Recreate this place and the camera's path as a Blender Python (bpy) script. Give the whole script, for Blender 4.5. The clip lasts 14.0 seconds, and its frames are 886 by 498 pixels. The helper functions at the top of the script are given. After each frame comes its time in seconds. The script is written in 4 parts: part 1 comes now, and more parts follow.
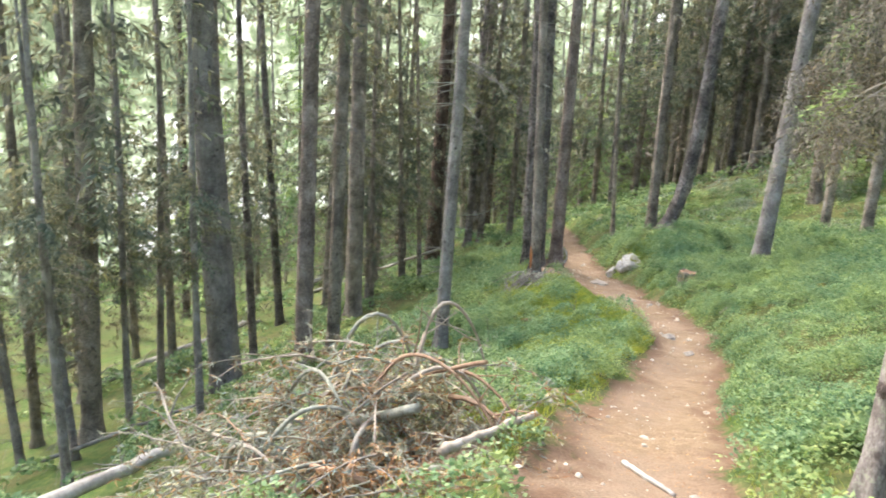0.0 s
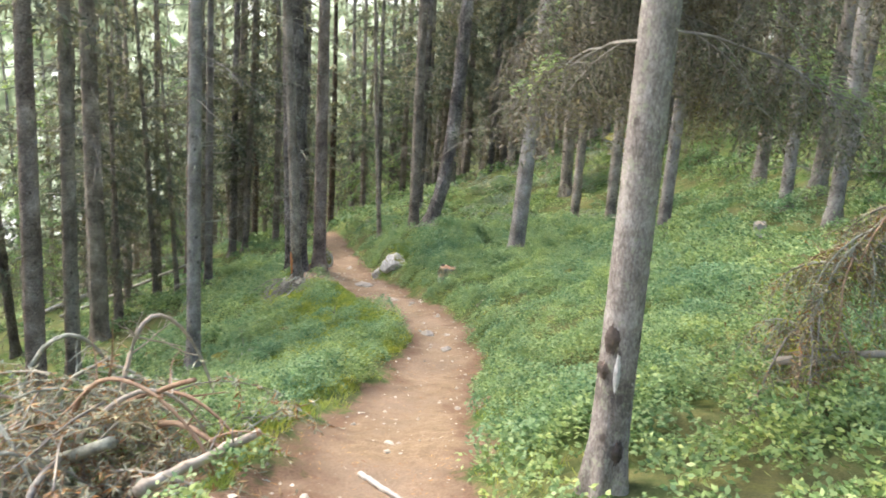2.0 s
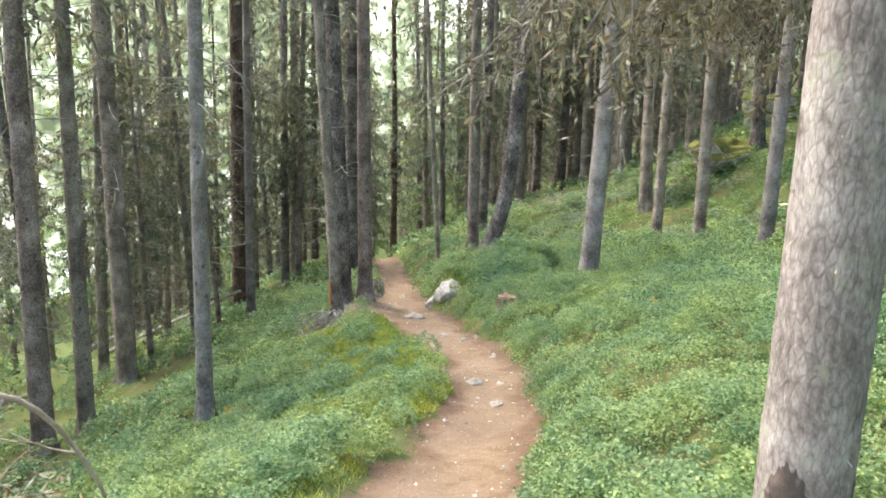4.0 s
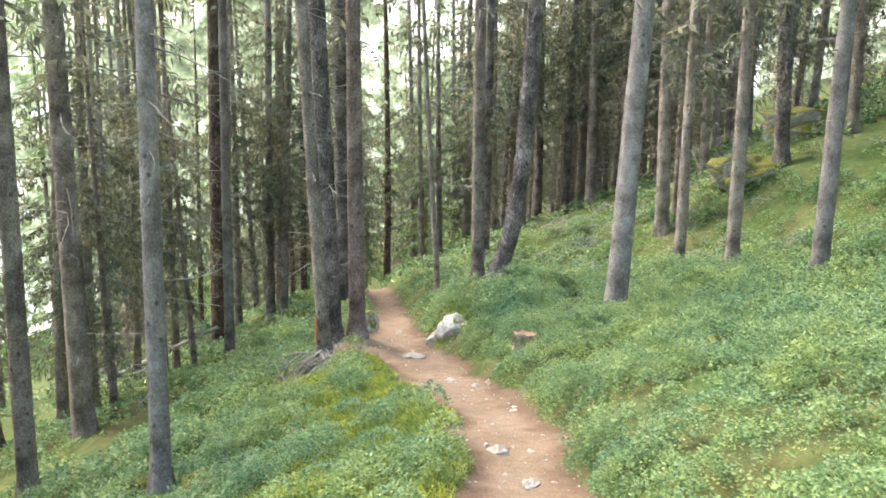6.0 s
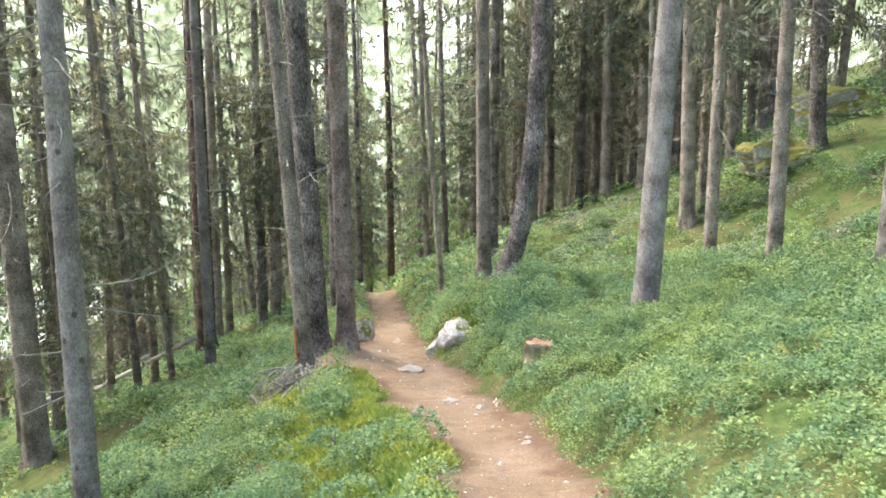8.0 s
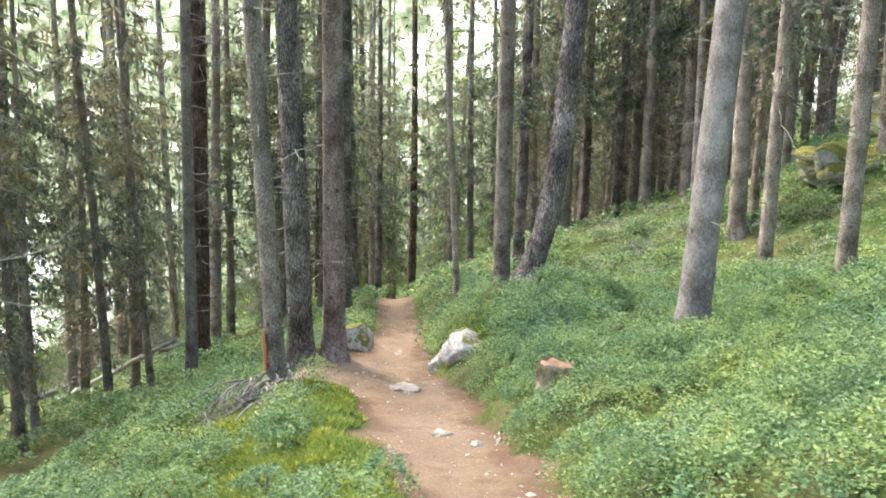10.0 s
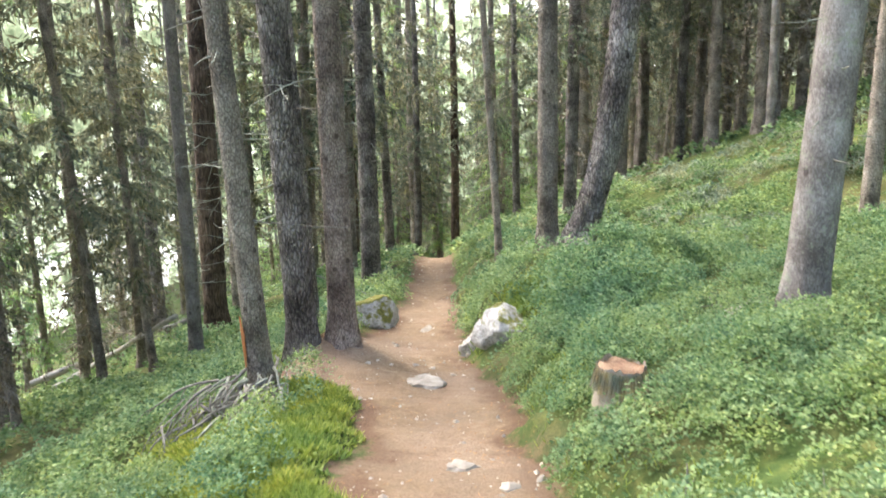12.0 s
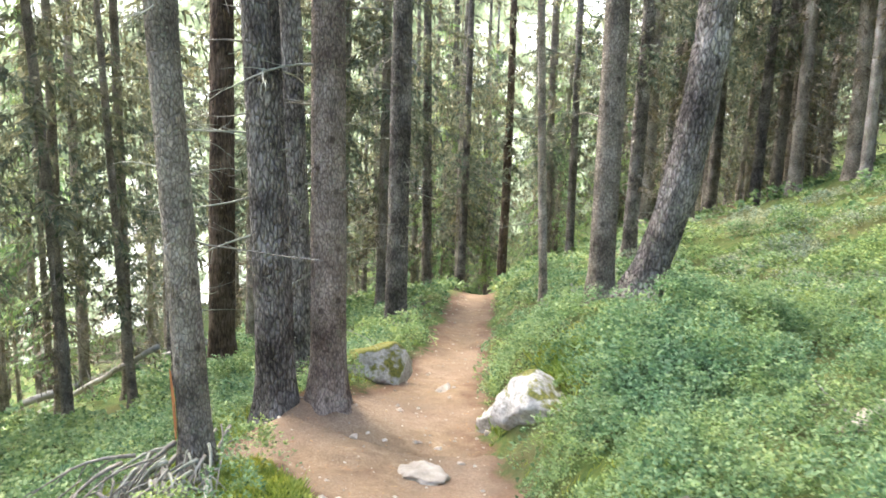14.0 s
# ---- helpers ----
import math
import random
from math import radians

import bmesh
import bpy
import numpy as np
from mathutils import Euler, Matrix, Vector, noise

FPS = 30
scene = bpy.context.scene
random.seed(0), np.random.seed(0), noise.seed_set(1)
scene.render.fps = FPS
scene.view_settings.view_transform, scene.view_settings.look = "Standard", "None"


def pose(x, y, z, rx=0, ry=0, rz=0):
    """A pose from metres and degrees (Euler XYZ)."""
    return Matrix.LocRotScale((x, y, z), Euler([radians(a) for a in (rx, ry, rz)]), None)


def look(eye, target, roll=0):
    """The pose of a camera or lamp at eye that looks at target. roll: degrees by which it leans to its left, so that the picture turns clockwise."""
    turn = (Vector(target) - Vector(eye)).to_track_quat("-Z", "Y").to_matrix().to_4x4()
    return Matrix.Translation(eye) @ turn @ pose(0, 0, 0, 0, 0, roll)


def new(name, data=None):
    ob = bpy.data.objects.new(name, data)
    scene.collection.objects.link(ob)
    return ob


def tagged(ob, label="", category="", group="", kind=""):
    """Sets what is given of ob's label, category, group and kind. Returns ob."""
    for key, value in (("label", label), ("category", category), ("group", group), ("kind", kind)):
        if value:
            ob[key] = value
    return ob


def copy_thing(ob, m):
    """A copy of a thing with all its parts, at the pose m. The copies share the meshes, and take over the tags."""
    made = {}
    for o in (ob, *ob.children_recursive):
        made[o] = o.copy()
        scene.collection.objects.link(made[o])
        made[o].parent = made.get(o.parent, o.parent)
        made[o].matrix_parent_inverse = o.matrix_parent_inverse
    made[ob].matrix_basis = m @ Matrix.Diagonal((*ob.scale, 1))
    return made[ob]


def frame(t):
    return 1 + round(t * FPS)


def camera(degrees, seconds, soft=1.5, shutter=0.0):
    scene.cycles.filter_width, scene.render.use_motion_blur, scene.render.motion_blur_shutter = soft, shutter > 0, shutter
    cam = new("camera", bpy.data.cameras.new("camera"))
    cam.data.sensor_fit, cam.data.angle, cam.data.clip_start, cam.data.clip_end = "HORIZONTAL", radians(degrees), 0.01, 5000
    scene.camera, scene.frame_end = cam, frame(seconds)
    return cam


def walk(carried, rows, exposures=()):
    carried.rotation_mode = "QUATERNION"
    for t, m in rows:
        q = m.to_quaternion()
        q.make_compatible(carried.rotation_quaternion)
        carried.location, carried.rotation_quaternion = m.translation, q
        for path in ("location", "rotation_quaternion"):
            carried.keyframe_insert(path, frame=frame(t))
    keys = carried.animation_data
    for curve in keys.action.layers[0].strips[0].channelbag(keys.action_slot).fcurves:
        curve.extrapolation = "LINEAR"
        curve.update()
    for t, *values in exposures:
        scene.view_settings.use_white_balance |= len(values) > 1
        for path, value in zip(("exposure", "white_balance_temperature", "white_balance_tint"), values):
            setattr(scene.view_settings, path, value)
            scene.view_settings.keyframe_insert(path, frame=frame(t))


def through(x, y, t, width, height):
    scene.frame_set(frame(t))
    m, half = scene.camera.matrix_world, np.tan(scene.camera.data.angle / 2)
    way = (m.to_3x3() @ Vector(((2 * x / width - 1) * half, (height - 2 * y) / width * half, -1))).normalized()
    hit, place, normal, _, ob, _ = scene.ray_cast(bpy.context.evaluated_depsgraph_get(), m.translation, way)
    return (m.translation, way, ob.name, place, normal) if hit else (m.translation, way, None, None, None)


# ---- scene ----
cam = camera(56.0, 14.0, soft=1.7, shutter=0.25)
PATH = [
    (0, (-0.624, -5.293, 2.711), (-1.008, -3.417, 2.133), 2.70),
    (0.5, (-0.639, -5.387, 2.763), (-1.177, -3.562, 2.146), 3.23),
    (1, (-0.612, -5.397, 2.766), (-1.160, -3.585, 2.123), 3.91),
    (1.5, (-0.478, -5.128, 2.628), (-0.654, -3.226, 2.037), 4.28),
    (2, (-0.238, -4.727, 2.498), (-0.105, -2.804, 1.964), 3.59),
    (2.5, (-0.118, -4.213, 2.345), (0.102, -2.298, 1.814), 1.37),
    (3, (0.091, -3.539, 2.164), (0.177, -1.615, 1.625), 0.33),
    (3.5, (0.155, -2.926, 2.033), (0.106, -0.989, 1.537), 0.85),
    (4, (0.227, -2.456, 1.913), (0.174, -0.516, 1.427), 0.99),
    (4.2, (0.275, -2.276, 1.863), (0.195, -0.332, 1.402), 1.41),
    (6.3, (-0.018, -0.192, 1.353), (-0.032, 1.763, 0.935), -0.08),
    (6.5, (0.001, 0.000, 1.305), (0.015, 1.945, 0.840), -1.29),
    (7, (0.058, 0.484, 1.217), (0.047, 2.440, 0.802), -1.05),
    (7.2, (0.065, 0.662, 1.176), (0.026, 2.613, 0.741), -1.10),
    (9.3, (0.338, 2.528, 0.537), (0.249, 4.492, 0.173), -0.01),
    (9.5, (0.366, 2.729, 0.497), (0.235, 4.691, 0.131), 0.68),
    (10, (0.427, 3.253, 0.360), (0.280, 5.210, -0.027), 1.10),
    (10.5, (0.522, 3.777, 0.229), (0.370, 5.718, -0.228), -0.41),
    (11, (0.532, 4.325, 0.155), (0.346, 6.251, -0.350), -1.11),
    (11.5, (0.497, 4.834, 0.089), (0.299, 6.750, -0.451), -1.06),
    (12, (0.513, 5.414, -0.011), (0.242, 7.332, -0.510), -1.27),
    (12.5, (0.491, 5.958, -0.090), (0.200, 7.905, -0.445), 1.12),
    (13, (0.545, 6.423, -0.227), (0.254, 8.359, -0.635), 2.01),
    (13.5, (0.557, 6.895, -0.308), (0.223, 8.815, -0.755), 2.56),
    (14, (0.505, 7.423, -0.405), (0.103, 9.335, -0.832), 1.69),
]
walk(cam, [(t, look(eye, target, roll)) for t, eye, target, roll in PATH],
     [(0.0, 2.2), (2.5, 2.0), (4.0, 2.2), (6.5, 2.42), (9.5, 2.45), (12.0, 2.48), (14.0, 2.68)])

# ---- daylight: bright overcast mountain day ----
world = bpy.data.worlds.new("world")
scene.world = world
world.use_nodes = True
wn = world.node_tree.nodes
sky = wn.new("ShaderNodeTexSky")
sky.sky_type, sky.sun_disc = "NISHITA", False
sky.sun_elevation, sky.sun_rotation = radians(52), radians(-60)
sky.air_density, sky.dust_density = 1.0, 4.0
wn["Background"].inputs["Strength"].default_value = 0.15
world.node_tree.links.new(sky.outputs[0], wn["Background"].inputs["Color"])
sun = new("sun", bpy.data.lights.new("sun", "SUN"))
sun.data.energy, sun.data.angle, sun.data.color = 0.95, radians(30), (1.0, 0.955, 0.9)
sun.matrix_world = look((-30, 18, 45), (0, 0, 0))


# ---- small tools ----
def mesh_of(name, verts, faces, material, smooth=True):
    me = bpy.data.meshes.new(name)
    me.from_pydata(np.asarray(verts, float).tolist(), [], faces if isinstance(faces, list) else faces.tolist())
    me.materials.append(material)
    if smooth:
        me.polygons.foreach_set("use_smooth", [True] * len(me.polygons))
    me.update()
    return me


def piece(name, data, parent=None, label=""):
    ob = new(name, data)
    if parent is not None:
        ob.parent = parent
    if label:
        ob["label"] = label
    return ob


def part(name, bm, material, parent=None, label=""):
    me = bpy.data.meshes.new(name)
    bm.to_mesh(me)
    bm.free()
    me.materials.append(material)
    me.polygons.foreach_set("use_smooth", [True] * len(me.polygons))
    return piece(name, me, parent, label)


def smooth_table(xs, ys):
    """A smooth curve through a short table, as a function of numpy arrays."""
    fine = np.arange(xs[0], xs[-1], 0.25)
    flat = np.interp(fine, xs, ys)
    kernel = np.hanning(9)
    pad = np.concatenate([np.full(4, flat[0]), flat, np.full(4, flat[-1])])
    soft = np.convolve(pad, kernel / kernel.sum(), "valid")
    return lambda v: np.interp(v, fine, soft)


# ---- the lie of the land: a trail along a hillside, going down ----
TRAIL_X = smooth_table([-40, -7, -5, -3.5, -0.7, 0.6, 2.3, 3.5, 5, 6.3, 8.2, 10, 12, 13.1, 14.5, 15.8, 17.4, 19.9, 23.4, 27, 32, 120],
                       [-6, -1.0, -0.6, -0.1, -0.2, -0.12, 0.0, 0.25, 0.52, 0.55, 0.35, -0.15, -0.5, -1.0, -1.25, -1.3, -1.4, -1.75, -2.25, -2.8, -3.5, -12])
TRAIL_W = smooth_table([-40, -0.7, 1.5, 3.5, 5, 8, 10, 12, 13.1, 14.5, 16, 17.4, 20, 120],
                       [0.6, 0.62, 0.7, 0.58, 0.48, 0.54, 0.68, 0.7, 0.82, 0.72, 0.6, 0.5, 0.48, 0.45])
TRAIL_Z = smooth_table([-40, -7, -5.3, -3.5, -2.4, 0, 2.7, 4.3, 6, 7.4, 10.1, 12.7, 20, 26, 32, 60, 120],
                       [12.5, 1.35, 1.09, 0.54, 0.29, -0.32, -1.13, -1.47, -1.73, -2.04, -2.65, -3.25, -4.55, -5.6, -7.2, -16, -34])
MOUNDS = [(0.55, 15.4, 0.66, 1.35), (-2.3, 12.0, 0.1, 0.75), (9.0, 23.0, 0.5, 2.0), (-2.4, 13.75, -0.25, 0.5), (0.95, 11.1, 0.1, 0.9),
          (5.6, 18.2, -0.4, 2.6), (-4.3, 15.6, -0.3, 1.2)]


STEPS = [(13.3, 0.035), (15.7, 0.05), (18.3, 0.05), (21.6, 0.04), (9.3, 0.03), (6.6, 0.03)]


def wobble(x, y, size, seed=0.0):
    """Cheap smooth unevenness, about -1 to 1."""
    a, b = x / size + seed, y / size - 1.7 * seed
    return (np.sin(a * 2.1 + 1.3 * np.sin(b * 1.7)) + np.sin(b * 2.6 + 1.1 * np.sin(a * 1.9 + 1.0)) + np.sin((a + b) * 1.6 + 0.7)) / 3


def ragged(x, y):
    """Unevenness of the trail's two edges."""
    return 0.13 * wobble(x, y, 0.55) + 0.08 * wobble(x, y, 0.21, 2.0) + 0.04 * wobble(x, y, 0.09, 5.0)


def off_trail(x, y):
    """How far a place lies beyond the trail's edge: negative on the left, positive on the right, 0 on the trail."""
    d = x - TRAIL_X(y) + ragged(x, y)
    w = TRAIL_W(y)
    return np.where(d > w, d - w, np.where(d < -w, d + w, 0.0))


def height(x, y):
    x, y = np.asarray(x, float), np.asarray(y, float)
    e = off_trail(x, y)
    r, l = np.clip(e, 0, None), np.clip(-e, 0, None)
    steep = np.interp(y, [18, 28], [0.18, 0.37])
    up = 0.42 * (1 - np.exp(-r / 0.45)) * np.clip((y + 1.5) / 4, 0.25, 1) + steep * r + np.interp(y, [18, 28], [0.22, 0.05]) * np.clip(r - 7, 0, 30)
    fall = np.interp(y, [11, 16], [0.40, 0.33])
    down = 0.1 * (1 - np.exp(-l / 0.25)) - fall * np.clip(l - 0.2, 0, None) - np.interp(y, [11, 16], [0.0, 0.08]) * np.clip(l - 5, 0, 12) + 0.2 * np.clip(l - 16, 0, 30)
    z = TRAIL_Z(y) + up + down
    for mx, my, mh, mr in MOUNDS:
        z = z + mh * np.exp(-((x - mx) ** 2 + (y - my) ** 2) / mr**2) * np.clip(np.abs(e) / 0.4, 0, 1)
    z = z + 0.2 * np.exp(-((x + 1.9) ** 2 + (y - 13.95) ** 2) / 0.25)
    z = z + 0.09 * np.exp(-(((x + 1.7 + 0.2 * wobble(x, y, 0.3)) / 0.7) ** 4 + ((y - 13.4 + 0.15 * wobble(x, y, 0.25, 3.0)) / 0.62) ** 8))
    rough = np.clip(np.abs(e) / 0.6, 0, 1)
    z = z + rough * (0.05 * wobble(x, y, 0.8, 3.0) + 0.10 * wobble(x, y, 2.6, 5.0)) + 0.018 * wobble(x, y, 0.35, 7.0) + 0.009 * wobble(x, y, 0.11, 4.0) + 0.03 * wobble(x, y, 1.1, 9.0) * (1 - rough)
    for sy, sh in STEPS:
        z = z - sh * (1 - rough) * np.exp(-np.abs(y - sy - 0.12 * wobble(x, y, 0.6, sy)) / 0.5) * np.sign(y - sy - 0.12 * wobble(x, y, 0.6, sy))
    cup = np.clip(1 - np.abs(x - TRAIL_X(y)) / np.maximum(TRAIL_W(y), 0.1), 0, 1)
    return z - 0.05 * cup


def ground_at(x, y):
    return float(height(x, y))


# ---- materials ----
class Nodes:
    """A short way to write a node material."""

    def __init__(self, name, rough=0.8, spec=0.3):
        self.mat = bpy.data.materials.new(name)
        self.mat.use_nodes = True
        self.tree = self.mat.node_tree
        self.bsdf = self.tree.nodes["Principled BSDF"]
        self.bsdf.inputs["Roughness"].default_value = rough
        self.bsdf.inputs["Specular IOR Level"].default_value = spec
        self.coord = self.tree.nodes.new("ShaderNodeTexCoord").outputs["Object"]

    def link(self, a, b):
        self.tree.links.new(a, b)

    def scaled(self, scale, source=None):
        m = self.tree.nodes.new("ShaderNodeMapping")
        m.inputs["Scale"].default_value = scale if isinstance(scale, tuple) else (scale,) * 3
        self.link(source or self.coord, m.inputs["Vector"])
        return m.outputs[0]

    def noise(self, scale, detail=5, rough=0.6, vector=None, shift=0.0):
        n = self.tree.nodes.new("ShaderNodeTexNoise")
        n.inputs["Scale"].default_value, n.inputs["Detail"].default_value, n.inputs["Roughness"].default_value = scale, detail, rough
        n.inputs["Distortion"].default_value = shift
        self.link(vector or self.coord, n.inputs["Vector"])
        return n.outputs["Fac"]

    def cells(self, scale, vector=None, feature="DISTANCE_TO_EDGE"):
        n = self.tree.nodes.new("ShaderNodeTexVoronoi")
        n.feature = feature
        n.inputs["Scale"].default_value = scale
        self.link(vector or self.coord, n.inputs["Vector"])
        return n.outputs["Distance"]

    def ramp(self, fac, stops):
        n = self.tree.nodes.new("ShaderNodeValToRGB")
        while len(n.color_ramp.elements) < len(stops):
            n.color_ramp.elements.new(0.5)
        for el, (pos, col) in zip(n.color_ramp.elements, stops):
            el.position = pos
            el.color = (*col, 1) if isinstance(col, tuple) else (col, col, col, 1)
        self.link(fac, n.inputs[0])
        return n.outputs[0]

    def mix(self, fac, a, b, blend="MIX"):
        n = self.tree.nodes.new("ShaderNodeMix")
        n.data_type, n.blend_type = "RGBA", blend
        for value, socket in ((fac, n.inputs[0]), (a, n.inputs[6]), (b, n.inputs[7])):
            if isinstance(value, (int, float)):
                socket.default_value = value
            elif isinstance(value, tuple):
                socket.default_value = (*value, 1)
            else:
                self.link(value, socket)
        return n.outputs[2]

    def math(self, op, a, b=0.0):
        n = self.tree.nodes.new("ShaderNodeMath")
        n.operation = op
        for value, socket in ((a, n.inputs[0]), (b, n.inputs[1])):
            if isinstance(value, (int, float)):
                socket.default_value = value
            else:
                self.link(value, socket)
        return n.outputs[0]

    def random(self, island=False):
        if island:
            return self.tree.nodes.new("ShaderNodeNewGeometry").outputs["Random Per Island"]
        return self.tree.nodes.new("ShaderNodeObjectInfo").outputs["Random"]

    def attribute(self, name):
        n = self.tree.nodes.new("ShaderNodeAttribute")
        n.attribute_name = name
        return n.outputs["Fac"]

    def done(self, colour, bump=None, strength=0.5, distance=0.02):
        self.link(colour, self.bsdf.inputs["Base Color"])
        if bump is not None:
            b = self.tree.nodes.new("ShaderNodeBump")
            b.inputs["Strength"].default_value, b.inputs["Distance"].default_value = strength, distance
            self.link(bump, b.inputs["Height"])
            self.link(b.outputs[0], self.bsdf.inputs["Normal"])
        return self.mat


def bark(name, dark, mid, light, plate=22.0, stretch=0.3, depth=0.02, lichen=0.35, groove=0.7):
    """Bark in scaly plates, with lichen and a tone of its own for each tree."""
    n = Nodes(name, 0.92, 0.15)
    long = n.scaled((1, 1, stretch))
    warp = n.noise(6, 4, vector=long)
    bent = n.tree.nodes.new("ShaderNodeVectorMath")
    bent.operation = "MULTIPLY_ADD"
    n.link(warp, bent.inputs[0])
    bent.inputs[1].default_value = (0.035, 0.035, 0.035)
    n.link(long, bent.inputs[2])
    edge = n.cells(plate, bent.outputs[0])
    fine = n.noise(70, 6, 0.7, long)
    big = n.noise(2.3, 4, 0.6)
    tone = n.ramp(n.mix(0.55, fine, big), [(0.40, dark), (0.5, mid), (0.59, light)])
    crack = n.ramp(edge, [(0.0, 0.36), (0.16, 1.0)])
    col = n.mix(groove, tone, crack, "MULTIPLY")
    knots = n.ramp(n.cells(5.5, n.scaled((1, 1, 0.8)), "F1"), [(0.10, 1.0), (0.17, 0.0)])
    col = n.mix(n.math("MULTIPLY", knots, 0.75), col, (dark[0] * 0.45, dark[1] * 0.42, dark[2] * 0.4))
    streak = n.ramp(n.noise(11, 6, 0.75, n.scaled((1, 1, 0.4))), [(0.42, (0.78, 0.77, 0.76)), (0.6, (1.14, 1.13, 1.12))])
    col = n.mix(0.8, col, streak, "MULTIPLY")
    spots = n.ramp(n.mix(0.4, n.noise(9, 6, 0.75), n.noise(38, 3)), [(0.54, 0.0), (0.60, 1.0)])
    col = n.mix(n.math("MULTIPLY", spots, lichen), col, (0.30, 0.32, 0.24))
    own = n.ramp(n.random(), [(0.0, (0.78, 0.76, 0.72)), (0.5, (1.0, 0.97, 0.92)), (1.0, (1.18, 1.15, 1.12))])
    col = n.mix(1.0, col, own, "MULTIPLY")
    rel = n.math("ADD", n.math("MULTIPLY", n.ramp(edge, [(0.0, 0.0), (0.2, 1.0)]), 0.9 * groove**1.5), n.math("MULTIPLY", fine, 0.45))
    return n.done(col, rel, 0.45 + 0.5 * groove, depth)


BARK_GREY = bark("bark_grey_spruce", (0.14, 0.122, 0.113), (0.26, 0.235, 0.222), (0.41, 0.385, 0.37), 60, 0.45, 0.008, 0.7, 0.35)
BARK_BROWN = bark("bark_brown_spruce", (0.16, 0.137, 0.118), (0.35, 0.305, 0.265), (0.59, 0.53, 0.47), 44, 0.5, 0.014, 0.45, 0.8)
BARK_RED = bark("bark_reddish_spruce", (0.15, 0.115, 0.10), (0.32, 0.26, 0.23), (0.54, 0.46, 0.42), 46, 0.42, 0.014, 0.3, 0.85)
BARK_DARK = bark("bark_dark_scaly", (0.085, 0.075, 0.072), (0.24, 0.215, 0.205), (0.48, 0.45, 0.435), 30, 0.32, 0.024, 0.4, 0.95)
BARK_LARCH = bark("bark_larch", (0.05, 0.036, 0.03), (0.13, 0.095, 0.075), (0.21, 0.16, 0.13), 20, 0.14, 0.03, 0.1, 0.8)


def simple(name, a, b, scale=20.0, rough=0.85, bump=0.3, stretch=None, distance=0.01, island=False):
    n = Nodes(name, rough, 0.25)
    v = n.scaled(stretch) if stretch else None
    f = n.mix(0.5, n.noise(scale, 6, 0.7, v), n.noise(scale * 0.18, 3, 0.5, v))
    col = n.ramp(f, [(0.34, a), (0.66, b)])
    if island:
        col = n.mix(1.0, col, n.ramp(n.random(True), [(0.0, (0.65, 0.65, 0.65)), (1.0, (1.3, 1.25, 1.2))]), "MULTIPLY")
    return n.done(col, f, bump, distance)


TWIG = simple("dead_twig", (0.13, 0.11, 0.09), (0.32, 0.30, 0.25), 40)
LICHEN_TWIG = simple("lichen_twig", (0.16, 0.15, 0.11), (0.40, 0.41, 0.33), 60)
BARE_WOOD = simple("bare_wood", (0.26, 0.21, 0.15), (0.50, 0.44, 0.36), 14, stretch=(3, 3, 3))
GREY_LOG = simple("grey_log", (0.22, 0.20, 0.17), (0.48, 0.46, 0.41), 12)
DARK_LOG = simple("dark_log", (0.07, 0.055, 0.04), (0.20, 0.16, 0.12), 12)
RUST_TWIG = simple("rusty_twig", (0.17, 0.10, 0.06), (0.42, 0.29, 0.19), 30)
ROT_WOOD = simple("rotten_wood", (0.16, 0.06, 0.025), (0.42, 0.20, 0.09), 26, bump=0.7, distance=0.02)
ORANGE_WOOD = simple("orange_wood", (0.28, 0.10, 0.035), (0.50, 0.22, 0.09), 18)
RESIN = simple("resin", (0.34, 0.32, 0.29), (0.68, 0.66, 0.62), 45, rough=0.7)
SCAR = simple("scar", (0.045, 0.036, 0.03), (0.15, 0.115, 0.095), 40)
PALE_STONE = simple("pale_stone", (0.30, 0.26, 0.20), (0.62, 0.57, 0.48), 16, bump=0.5, distance=0.015, island=True)


def rock_material(name, moss):
    n = Nodes(name, 0.85, 0.3)
    f = n.mix(0.5, n.noise(7, 8, 0.7), n.noise(30, 4, 0.7))
    col = n.ramp(f, [(0.30, (0.15, 0.14, 0.125)), (0.46, (0.36, 0.345, 0.31)), (0.62, (0.66, 0.64, 0.59))])
    crack = n.ramp(n.cells(3.4, n.scaled((1, 1, 1.6))), [(0.0, 0.3), (0.05, 1.0)])
    col = n.mix(0.15, col, crack, "MULTIPLY")
    up = n.tree.nodes.new("ShaderNodeSeparateXYZ")
    n.link(n.tree.nodes.new("ShaderNodeNewGeometry").outputs["Normal"], up.inputs[0])
    mask = n.ramp(n.math("ADD", n.math("MULTIPLY", up.outputs[2], 0.5), n.noise(5, 5, 0.7)), [(moss, 0.0), (moss + 0.1, 1.0)])
    green = n.ramp(n.noise(40, 4), [(0.35, (0.07, 0.075, 0.015)), (0.65, (0.22, 0.21, 0.045))])
    return n.done(n.mix(mask, col, green), f, 0.8, 0.03)


ROCK = rock_material("boulder_rock", 0.86)
GREY_ROCK = rock_material("lichened_rock", 0.68)
MOSSY_ROCK = rock_material("mossy_rock", 0.5)

